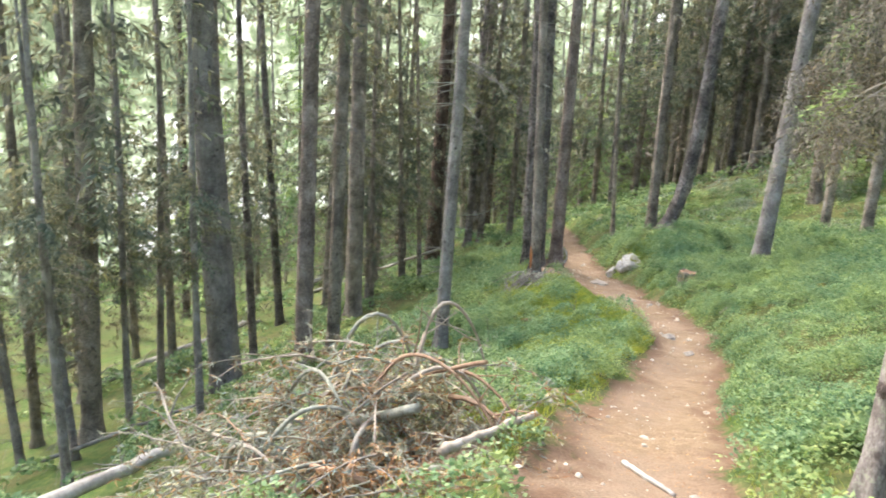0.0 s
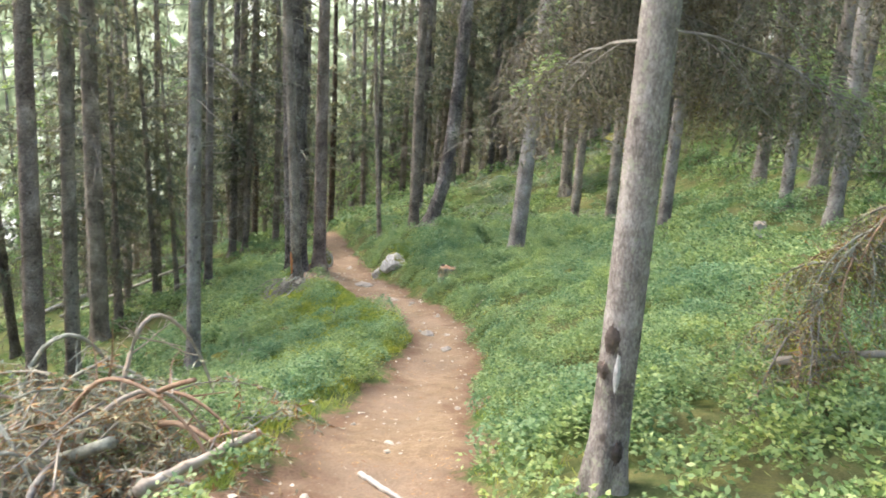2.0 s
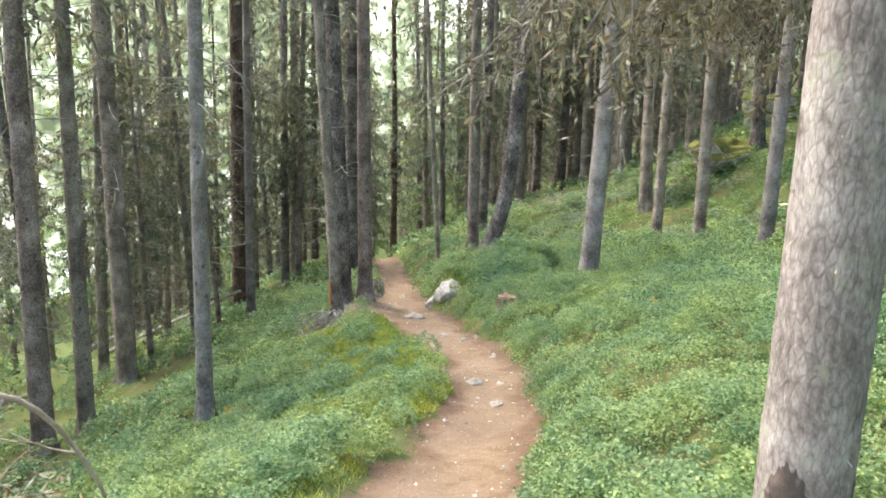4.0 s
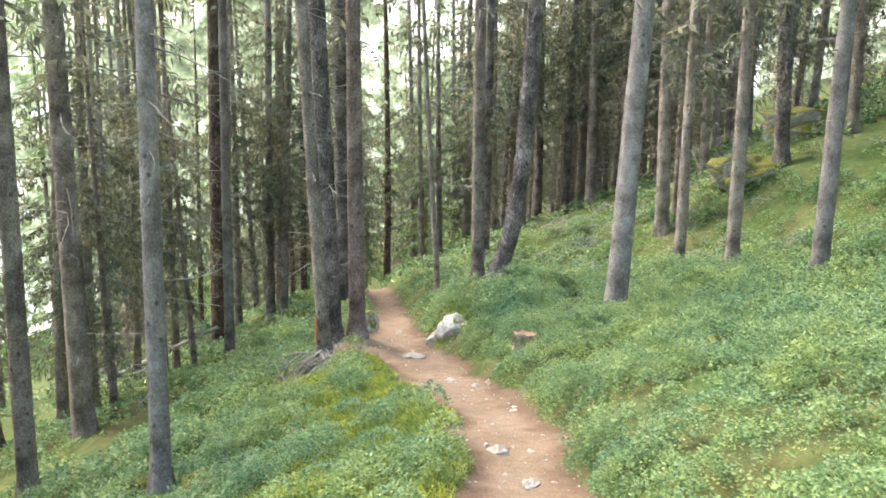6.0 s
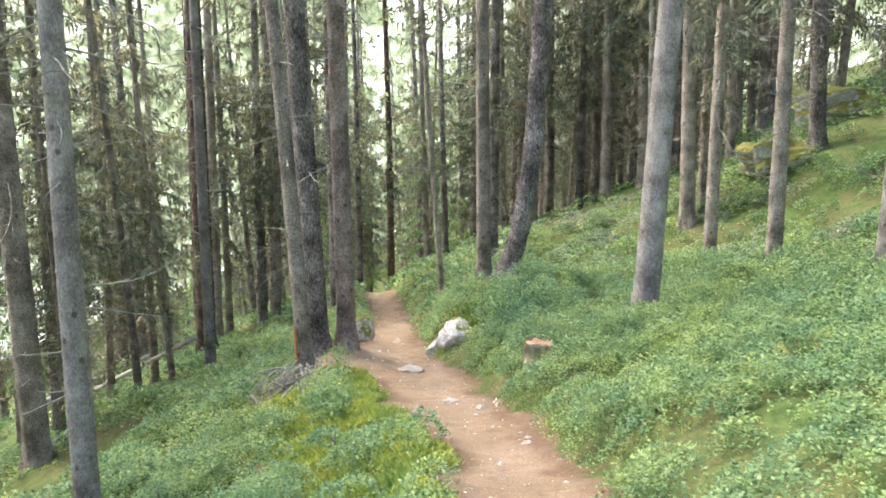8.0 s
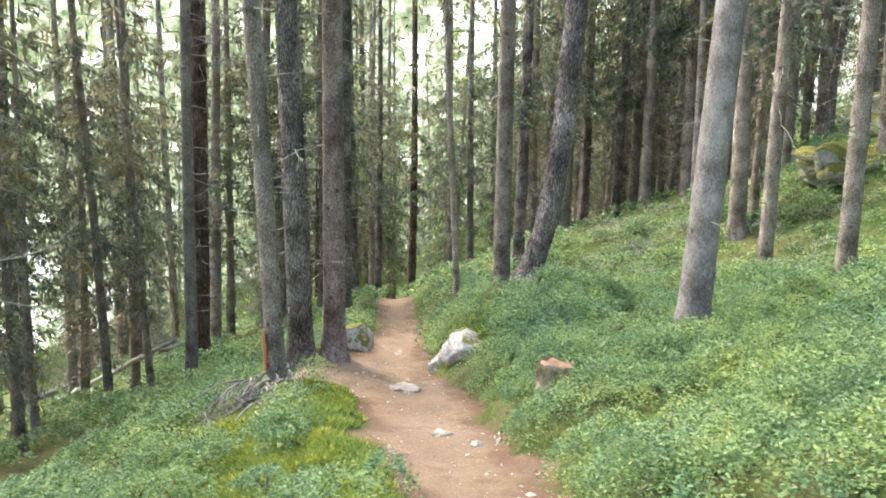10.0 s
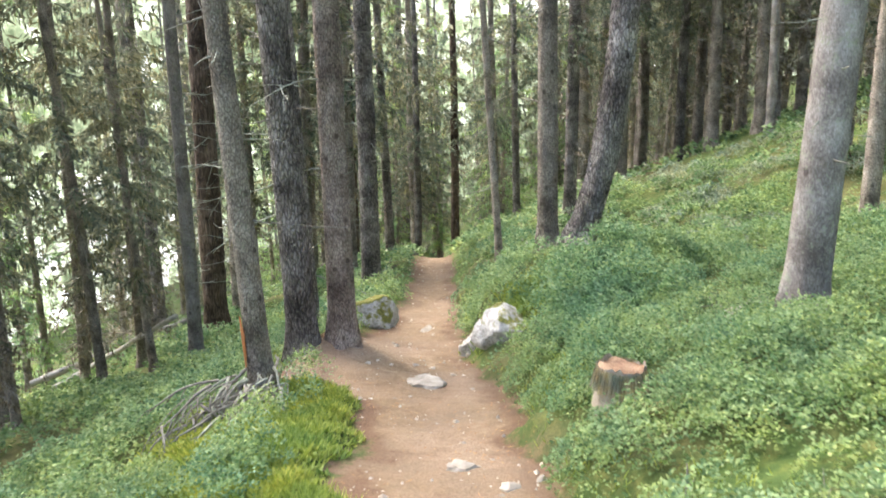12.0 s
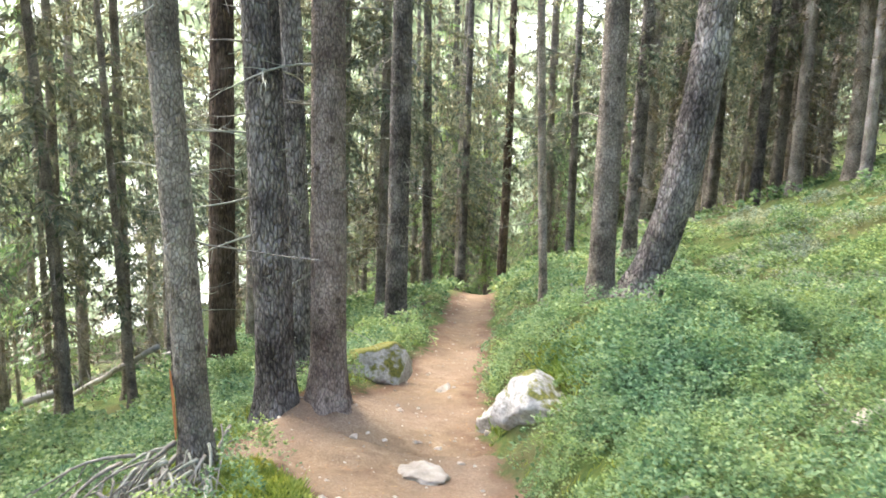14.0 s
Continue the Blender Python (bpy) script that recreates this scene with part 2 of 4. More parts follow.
# forest floor: moss, litter and trodden soil, told apart by how far a place lies from the trail
n = Nodes("forest_floor", 0.95, 0.15)
grain = n.noise(55, 8, 0.75)
mid = n.noise(7, 6, 0.65)
large = n.noise(0.8, 4, 0.55)
soil = n.ramp(n.mix(0.45, grain, mid), [(0.32, (0.13, 0.084, 0.047)), (0.5, (0.262, 0.186, 0.112)), (0.66, (0.43, 0.335, 0.222))])
soil = n.mix(n.ramp(large, [(0.42, 0.0), (0.62, 0.65)]), soil, n.ramp(grain, [(0.3, (0.20, 0.13, 0.085)), (0.7, (0.46, 0.35, 0.25))]))
crumbs = n.ramp(n.cells(60, feature="F1"), [(0.10, 1.0), (0.2, 0.0)])
dark_bits = n.ramp(n.noise(34, 5, 0.8), [(0.60, 0.0), (0.68, 0.75)])
soil = n.mix(dark_bits, soil, (0.10, 0.058, 0.035))
soil = n.mix(n.math("MULTIPLY", crumbs, n.ramp(n.noise(23, 2), [(0.55, 0.0), (0.62, 0.8)])), soil, (0.50, 0.44, 0.36))
moss = n.ramp(n.mix(0.5, grain, mid), [(0.30, (0.03, 0.052, 0.014)), (0.5, (0.075, 0.12, 0.032)), (0.68, (0.17, 0.22, 0.06))])
litter = n.ramp(grain, [(0.3, (0.07, 0.045, 0.025)), (0.7, (0.24, 0.17, 0.10))])
floor_col = n.mix(n.ramp(n.mix(0.6, mid, large), [(0.44, 0.0), (0.58, 0.5)]), moss, litter)
gold = n.ramp(n.mix(0.5, n.noise(1.7, 4, 0.6), mid), [(0.50, 0.0), (0.60, 0.16)])
floor_col = n.mix(gold, floor_col, n.ramp(grain, [(0.3, (0.13, 0.135, 0.022)), (0.7, (0.34, 0.32, 0.06))]))
worn = n.attribute("trodden")
verge = n.ramp(n.math("ADD", worn, n.math("MULTIPLY", n.math("SUBTRACT", n.noise(2.6, 5, 0.65), 0.5), 1.1)), [(0.66, 1.0), (1.05, 0.0)])
soil = n.mix(n.math("MULTIPLY", verge, 0.95), soil, n.ramp(grain, [(0.3, (0.075, 0.046, 0.03)), (0.7, (0.25, 0.155, 0.095))]))
damp = n.ramp(n.mix(0.35, n.noise(1.3, 5, 0.65), mid), [(0.47, 0.0), (0.58, 0.6)])
soil = n.mix(damp, soil, n.ramp(grain, [(0.3, (0.11, 0.075, 0.05)), (0.7, (0.26, 0.19, 0.13))]))
edge = n.ramp(n.math("ADD", n.attribute("trodden"), n.math("MULTIPLY", n.math("SUBTRACT", mid, 0.5), 0.9)), [(0.42, 0.0), (0.6, 1.0)])
FLOOR = n.done(n.mix(edge, floor_col, soil), n.mix(0.5, grain, mid), 0.8, 0.03)


def leaf_material(name, low, mid, high, patch, through=0.35, gloss=0.5):
    """Small green leaves that let some light through; tone varies leaf by leaf and from patch to patch."""
    n = Nodes(name, gloss, 0.35)
    col = n.ramp(n.random(True), [(0.0, low), (0.45, mid), (1.0, high)])
    spread = n.ramp(n.noise(patch, 4, 0.6), [(0.36, (0.72, 0.85, 0.95)), (0.5, (1.0, 1.0, 1.0)), (0.64, (1.14, 1.08, 0.92))])
    col = n.mix(1.0, col, spread, "MULTIPLY")
    clump = n.ramp(n.noise(patch * 5, 3, 0.55), [(0.36, (0.70, 0.80, 0.84)), (0.5, (1.0, 1.0, 1.0)), (0.64, (1.18, 1.08, 0.86))])
    col = n.mix(1.0, col, clump, "MULTIPLY")
    n.link(col, n.bsdf.inputs["Base Color"])
    thin = n.tree.nodes.new("ShaderNodeBsdfTranslucent")
    n.link(col, thin.inputs[0])
    both = n.tree.nodes.new("ShaderNodeMixShader")
    both.inputs[0].default_value = through
    n.link(n.bsdf.outputs[0], both.inputs[1])
    n.link(thin.outputs[0], both.inputs[2])
    n.link(both.outputs[0], n.tree.nodes["Material Output"].inputs[0])
    return n.mat


BERRY = leaf_material("bilberry_leaves", (0.112, 0.188, 0.08), (0.226, 0.337, 0.135), (0.36, 0.45, 0.205), 0.7)
HEATH = leaf_material("heather_leaves", (0.16, 0.20, 0.12), (0.30, 0.35, 0.23), (0.46, 0.49, 0.37), 0.9, 0.25, 0.8)
GRASS = leaf_material("grass_blades", (0.17, 0.225, 0.035), (0.31, 0.37, 0.065), (0.46, 0.48, 0.11), 0.9)
NEEDLES = leaf_material("spruce_needles", (0.085, 0.09, 0.058), (0.178, 0.184, 0.118), (0.31, 0.305, 0.2), 0.35, 0.45, 0.8)
FRESH = leaf_material("young_needles", (0.14, 0.21, 0.08), (0.25, 0.36, 0.14), (0.40, 0.50, 0.22), 0.5, 0.5)
DRY = leaf_material("dry_needles", (0.07, 0.055, 0.035), (0.14, 0.11, 0.07), (0.23, 0.185, 0.11), 0.6, 0.2)
LICHEN = leaf_material("lichen_tufts", (0.20, 0.20, 0.13), (0.33, 0.33, 0.24), (0.47, 0.47, 0.37), 1.5, 0.2, 0.9)
RUST = leaf_material("rusty_needles", (0.16, 0.075, 0.03), (0.30, 0.15, 0.06), (0.42, 0.27, 0.12), 1.0, 0.2)


# ---- mesh builders ----
def quads_mesh(name, verts, material, smooth=False):
    """verts: (n, 4, 3) array of loose quads."""
    me = bpy.data.meshes.new(name)
    count = len(verts)
    me.vertices.add(count * 4)
    me.loops.add(count * 4)
    me.polygons.add(count)
    me.vertices.foreach_set("co", np.ascontiguousarray(verts, dtype=np.float32).ravel())
    me.loops.foreach_set("vertex_index", np.arange(count * 4, dtype=np.int32))
    me.polygons.foreach_set("loop_start", np.arange(0, count * 4, 4, dtype=np.int32))
    me.materials.append(material)
    me.update(calc_edges=True)
    return me


def tube(points, radii, sides, rough=0.0, rng=None, cap=True):
    """A tube along points: vertices and faces."""
    points, radii = np.asarray(points, float), np.asarray(radii, float)
    k = len(points)
    way = np.gradient(points, axis=0)
    way /= np.linalg.norm(way, axis=1)[:, None] + 1e-9
    ref = np.where(np.abs(way[:, 2:3]) > 0.9, [[1.0, 0, 0]], [[0, 0, 1.0]])
    a = np.cross(way, ref)
    a /= np.linalg.norm(a, axis=1)[:, None] + 1e-9
    b = np.cross(way, a)
    ang = np.linspace(0, 2 * np.pi, sides, endpoint=False)
    r = radii[:, None] * np.ones(sides)
    if rough and rng is not None:
        r = r * (1 + rough * rng.normal(size=r.shape))
    v = points[:, None] + r[..., None] * (np.cos(ang)[None, :, None] * a[:, None] + np.sin(ang)[None, :, None] * b[:, None])
    i = np.arange(k - 1)[:, None] * sides + np.arange(sides)[None]
    j = np.arange(k - 1)[:, None] * sides + (np.arange(sides)[None] + 1) % sides
    f = np.stack([i, j, j + sides, i + sides], -1).reshape(-1, 4).tolist()
    if cap:
        f.append(list(range(sides))[::-1])
        f.append(list(range((k - 1) * sides, k * sides)))
    return v.reshape(-1, 3), f


def joined(pieces):
    verts, faces, base = [], [], 0
    for v, f in pieces:
        verts.append(v)
        faces += [[q + base for q in face] for face in f]
        base += len(v)
    return np.concatenate(verts), faces


def bent_line(start, way, length, steps, droop, wander, rng):
    """A wandering line that sags, for branches and twigs."""
    p, d = np.array(start, float), np.array(way, float)
    d /= np.linalg.norm(d)
    out = [p.copy()]
    for _ in range(steps):
        d = d + rng.normal(size=3) * wander + np.array([0, 0, -droop / steps])
        d /= np.linalg.norm(d)
        p = p + d * length / steps
        out.append(p.copy())
    return np.array(out)


def branch_pieces(start, way, length, radius, rng, droop=0.3, forks=3, sides=5):
    """A dead branch with a few side twigs."""
    seg = 7 if sides > 3 else 4
    line = bent_line(start, way, length, seg, droop, 0.10, rng)
    out = [tube(line, np.linspace(radius, radius * 0.25, seg + 1), sides, cap=sides > 3)]
    for _ in range(forks):
        k = int(rng.integers(1, seg))
        d = line[k] - line[k - 1]
        d = d / np.linalg.norm(d) + rng.normal(size=3) * 0.6
        sub = bent_line(line[k], d, length * rng.uniform(0.2, 0.45), 3, droop, 0.12, rng)
        out.append(tube(sub, np.linspace(radius * 0.45, radius * 0.12, 4), 3, cap=False))
    return out


def spray(points, ways, lengths, widths, rng, tilt=0.5):
    """Pointed slips of needles or leaves at points along ways: (n, 4, 3)."""
    ways = ways / (np.linalg.norm(ways, axis=1)[:, None] + 1e-9)
    side = np.cross(ways, [0, 0, 1.0] + rng.normal(size=ways.shape) * tilt)
    side /= np.linalg.norm(side, axis=1)[:, None] + 1e-9
    l, w = lengths[:, None], widths[:, None]
    return np.stack([points, points + ways * l * 0.45 + side * w * 0.5, points + ways * l, points + ways * l * 0.45 - side * w * 0.5], 1)


# ---- ground ----
def grid_axis(a, b, fine_a, fine_b, step, coarse):
    def growing(length):
        out, s, p = [], step, 0.0
        while p < length:
            s = min(s * 1.12, coarse)
            p += s
            out.append(p)
        return np.array(out)
    return np.concatenate([fine_a - growing(fine_a - a)[::-1], np.arange(fine_a, fine_b, step), fine_b + growing(b - fine_b)])


def trodden(x, y):
    d = np.abs(x - TRAIL_X(y) + ragged(x, y))
    bare = np.exp(-((x + 1.75) ** 2 / 0.38 + (y - 12.95) ** 2 / 0.9) ** 2) * 0.95
    bare = bare + np.exp(-((x + 1.7) ** 2 / 0.6 + (y + 0.2) ** 2 / 2.0)) * 0.7
    return np.clip(np.clip(0.5 + (TRAIL_W(y) - d) * 1.5, 0, 1) + bare, 0, 1)


gx = grid_axis(-900, 900, -4.5, 5.0, 0.06, 60)
gy = grid_axis(-200, 1500, -3.0, 19.0, 0.06, 60)
GX, GY = np.meshgrid(gx, gy)
GZ = height(GX, GY)
GZ = np.maximum(GZ, -70 + 0.5 * wobble(GX, GY, 30.0))
GZ = np.minimum(GZ, 30 + 0.5 * wobble(GX, GY, 30.0))
gv = np.stack([GX, GY, GZ], -1).reshape(-1, 3)
cols = len(gx)
gi = np.arange(len(gy) - 1)[:, None] * cols + np.arange(cols - 1)[None]
gf = np.stack([gi, gi + 1, gi + cols + 1, gi + cols], -1).reshape(-1, 4)
tread = trodden(GX, GY).ravel()
on_trail = (tread[gf].mean(1) > 0.55) & (np.abs(gv[gf].mean(1)[:, 1] - 12) < 30)


def sheet(name, faces):
    used, local = np.unique(faces, return_inverse=True)
    me = mesh_of(name, gv[used], local.reshape(-1, 4), FLOOR)
    me.attributes.new("trodden", "FLOAT", "POINT").data.foreach_set("value", tread[used].astype(np.float32))
    return new(name, me)


tagged(sheet("ground", gf[~on_trail]), "mossy green forest floor on a steep hillside", "forest floor", kind="structure")
tagged(sheet("trail", gf[on_trail]), "trodden reddish-brown earth footpath with pine needles", "path", kind="structure")

# added glowing sheet far beyond the trees: canopy dapples and valley haze painted as emission
n = Nodes("glowing_distance", 1.0, 0.0)
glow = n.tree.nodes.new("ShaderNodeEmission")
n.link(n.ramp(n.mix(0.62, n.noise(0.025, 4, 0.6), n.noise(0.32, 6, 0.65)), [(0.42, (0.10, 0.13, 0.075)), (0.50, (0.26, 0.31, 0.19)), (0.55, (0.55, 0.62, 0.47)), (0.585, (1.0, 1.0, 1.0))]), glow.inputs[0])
# glow of the sheet itself; it also brightens the valley side
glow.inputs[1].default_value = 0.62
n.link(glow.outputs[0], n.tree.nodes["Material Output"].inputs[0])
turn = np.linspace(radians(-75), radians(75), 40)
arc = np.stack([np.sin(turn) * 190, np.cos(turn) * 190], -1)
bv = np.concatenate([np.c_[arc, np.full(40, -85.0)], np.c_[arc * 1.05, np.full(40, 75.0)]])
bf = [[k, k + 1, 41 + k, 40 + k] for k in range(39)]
tagged(new("backdrop", mesh_of("backdrop", bv, bf, n.mat)), "glowing backdrop with painted distant canopy and bright hazy gaps", "backdrop", kind="structure")


# ---- trees ----
def trunk_mesh(rng, diameter, tall, bend, sides, rings, material, rough=0.03, sweep=0.0):
    """A tapered trunk with flared roots, uneven outline and a slight bend. sweep: metres by which the foot curves away."""
    t = np.concatenate([np.linspace(0, 0.06, 6)[:-1], np.linspace(0.06, 0.45, rings * 2 // 3), np.linspace(0.45, 1, rings // 3)[1:]])
    z = t * tall - 0.35
    phase = rng.uniform(0, 6.28, 2)
    px = bend * np.sin(t * 4 + phase[0]) - bend * np.sin(phase[0]) + sweep * (1 - np.exp(-np.clip(z, 0, None) / 1.2))
    py = bend * np.sin(t * 5 + phase[1]) - bend * np.sin(phase[1])
    above = np.clip(z, 0, None)
    r = diameter / 2 * (0.9 * (1 - t) ** 0.75 + 0.1) * (1 + 0.45 * np.exp(-above / 0.14))
    ang = np.linspace(0, 2 * np.pi, sides, endpoint=False)
    lobes = 1 + (0.16 * np.exp(-above / 0.2))[:, None] * np.sin(ang * 5 + phase[0])[None] + rough * rng.normal(size=(len(t), sides))
    lobes = lobes + 0.03 * np.sin(ang * 2 + phase[1])[None]
    rr = r[:, None] * lobes
    v = np.stack([px[:, None] + rr * np.cos(ang), py[:, None] + rr * np.sin(ang), z[:, None] + 0 * rr], -1).reshape(-1, 3)
    k = len(t)
    i = np.arange(k - 1)[:, None] * sides + np.arange(sides)[None]
    j = np.arange(k - 1)[:, None] * sides + (np.arange(sides)[None] + 1) % sides
    f = np.stack([i, j, j + sides, i + sides], -1).reshape(-1, 4)
    axis = lambda h: np.array([np.interp(h, z, px), np.interp(h, z, py), h])  # noqa: E731
    girth = lambda h: float(np.interp(h, z, r))  # noqa: E731
    return mesh_of("trunk", v, f, material), axis, girth


def bough_quads(rng, start, way, reach, droop, size, dense):
    """One spruce bough: slips of needles hanging and spreading along a sagging limb."""
    steps = max(4, int(reach / 0.11 * dense))
    s = np.linspace(0.18, 1, steps)
    flat = np.array([way[0], way[1], 0.0])
    line = np.array(start) + flat * (s * reach)[:, None] + np.array([0, 0, 1.0]) * (0.10 * s - droop * s**1.7)[:, None] * reach
    side = np.array([-way[1], way[0], 0.0])
    out = []
    for sign in (-1, 1):
        d = flat * 0.7 + sign * side * rng.uniform(0.5, 1.1, (steps, 1)) + np.array([0, 0, -1.0]) * rng.uniform(0.15, 0.9, (steps, 1)) + rng.normal(size=(steps, 3)) * 0.15
        out.append(spray(line + rng.normal(size=line.shape) * 0.04, d, size * rng.uniform(0.5, 1.25, steps) * (1.15 - 0.55 * s), 0.25 * size * rng.uniform(0.6, 1.2, steps), rng))
    hang = np.array([0, 0, -1.0]) + rng.normal(size=(steps, 3)) * 0.25
    out.append(spray(line, hang, size * rng.uniform(0.4, 1.3, steps), 0.17 * size * rng.uniform(0.6, 1.1, steps), rng))
    return np.concatenate(out)


def crown_mesh(rng, axis, low, tall, reach, size, dense, material, gap=0.5, each=5, droop=0.5, fine_to=9.5):
    """Whorls of sagging boughs with gaps between them; coarser high up."""
    out, h = [], low
    while h < tall - 0.3:
        left = 1 - (h - low) / (tall - low)
        fade = min(1.0, 0.45 + (h - low) / 2.5)
        fine = h < fine_to
        for k in range(each if fine else 3):
            if rng.random() < 0.24:
                continue
            a = rng.uniform(0, 6.283)
            length = reach * (0.12 + 0.88 * left**0.8) * rng.uniform(0.55, 1.15) * fade
            out.append(bough_quads(rng, axis(h) + [0, 0, rng.uniform(-0.2, 0.2)], np.array([math.cos(a), math.sin(a)]), length, droop * rng.uniform(0.5, 1.3), size if fine else 0.45, dense if fine else 0.4))
        h += gap * (1.0 if fine else 1.8) * rng.uniform(0.7, 1.3)
    return quads_mesh("crown", np.concatenate(out), material)


def twigs_mesh(rng, axis, girth, low, high, count, reach, material, sides=3, leafy=False):
    out = []
    for _ in range(count):
        h, a = rng.uniform(low, high), rng.uniform(0, 6.283)
        w = np.array([math.cos(a), math.sin(a), rng.uniform(-0.35, 0.25)])
        out += branch_pieces(axis(h) + w * girth(h) * 0.6, w, reach * rng.uniform(0.35, 1.2), 0.012, rng, 0.5, 2, sides)
    v, f = joined(out)
    return mesh_of("dead_wood", v, f, material)


def leaning(x, y, lean, spin=0.0, size=1.0, z=None):
    """The pose of a tree that leans by some degrees across the trail, towards +x."""
    return pose(x, y, ground_at(x, y) if z is None else z, 0, lean, 0) @ Matrix.Rotation(spin, 4, "Z") @ Matrix.Scale(size, 4)


# measured trees: x, y, diameter, lean, bark, crown from, twigs
G, B, R, K, H = BARK_GREY, BARK_BROWN, BARK_RED, BARK_DARK, BARK_LARCH
NEAR = [
    (-2.10, 12.1, 0.21, -2.6, B, 7.5, 18), (-2.2, 13.65, 0.31, -1.0, K, 8.0, 6), (-2.62, 15.3, 0.23, -1.2, K, 8.0, 5), (-1.78, 13.75, 0.28, 0.3, R, 8.0, 7),
    (2.44, 12.0, 0.32, 1.8, G, 7.0, 8), (0.40, 15.75, 0.25, -0.2, B, 7.0, 6), (-0.5, 19.9, 0.13, -3.5, B, 6.0, 4),
    (-3.33, 8.15, 0.225, 1.5, G, 6.5, 18), (0.98, -0.78, 0.19, -1.0, G, 5.5, 0), (-2.98, 20.3, 0.34, 0.0, K, 6.5, 8),
    (5.0, 18.0, 0.26, -0.5, B, 4.5, 8), (5.25, 15.2, 0.25, -0.5, B, 4.5, 8), (5.55, 12.1, 0.25, -0.5, G, 5.5, 7), (5.4, 21.4, 0.36, -1.2, B, 5.5, 6),
    (-6.3, 20.6, 0.46, 1.0, H, 9.0, 6), (-5.0, 16.9, 0.21, 2.0, G, 8.0, 9), (-6.6, 13.2, 0.38, 1.0, B, 6.5, 8),
    (-6.6, 9.8, 0.36, 1.2, R, 7.0, 6), (-6.15, 10.4, 0.27, 1.6, B, 6.5, 6), (-8.1, 9.3, 0.6, -2.4, G, 7.5, 6),
]
MID = [
    (0.78, 24.0, 0.30, 0, K), (-6.6, 22.5, 0.28, 0.8, B), (-6.7, 23.9, 0.22, 1.0, B), (-4.1, 23.2, 0.24, 0.6, B), (-3.75, 25.9, 0.29, -0.4, K),
    (-3.9, 31, 0.28, 0, K), (-2.9, 32.5, 0.30, 0, H), (-1.4, 31, 0.26, 0, B), (-0.7, 30, 0.28, 0, K), (0.3, 31, 0.3, 0, B), (1.2, 29, 0.38, 0, B),
    (2.3, 30, 0.42, -1, B), (5.6, 27.6, 0.38, -1.2, B), (4.6, 31, 0.35, -1, B), (5.1, 31.8, 0.44, -1, B), (4.6, 28.6, 0.36, -1, B), (5.6, 26.6, 0.24, -1, G),
    (5.85, 21.9, 0.23, -1, B), (8.7, 22.2, 0.45, -2.5, K), (11.0, 23.3, 0.34, -2.5, B), (9.1, 15.7, 0.40, -1.5, G), (8.1, 12.1, 0.31, -2.5, G),
    (8.9, 12.4, 0.50, 1.5, G), (7.95, 9.85, 0.33, -1.2, G), (9.7, 12.9, 0.3, 1, G), (-8.2, 15.6, 0.28, 2.4, B), (-6.35, 13.9, 0.13, -0.5, B),
    (-6.8, 15.0, 0.14, 0.8, B), (-5.9, 17.2, 0.14, -2.5, B), (-6.2, 16.2, 0.17, -1.6, B), (-7.6, 15.8, 0.22, 2, B), (-9.8, 21.5, 0.26, 1.5, B),
    (-6.7, 18.3, 0.18, 1, B), (-7.4, 17.6, 0.18, 2.5, B), (-8.4, 11.3, 0.24, -0.5, K), (-10.2, 7.7, 0.48, 2.5, B), (-11.8, 8.1, 0.26, 1.5, B),
    (-8.1, 4.2, 0.18, 0.7, G), (-7.1, 6.4, 0.17, 0.6, G), (-9.5, 15.4, 0.29, -2, K), (-11.5, 13, 0.25, 0, B), (-12, 17, 0.3, 1, B), (-13.5, 12, 0.3, 0, B),
    (-5.6, 23.4, 0.32, 2, K), (-5.1, 23.0, 0.26, 2, B), (6.2, 28.9, 0.4, -1, B), (7.2, 30, 0.35, -1, B), (3.2, 33, 0.4, -1, K), (7.6, 25.5, 0.3, -1.5, B),
    (-9.8, 9.6, 0.2, 2, G), (-10.6, 6.2, 0.2, -3, G), (-9.0, 7.2, 0.16, 1, G), (-9.3, 6.0, 0.15, -2, G),
]

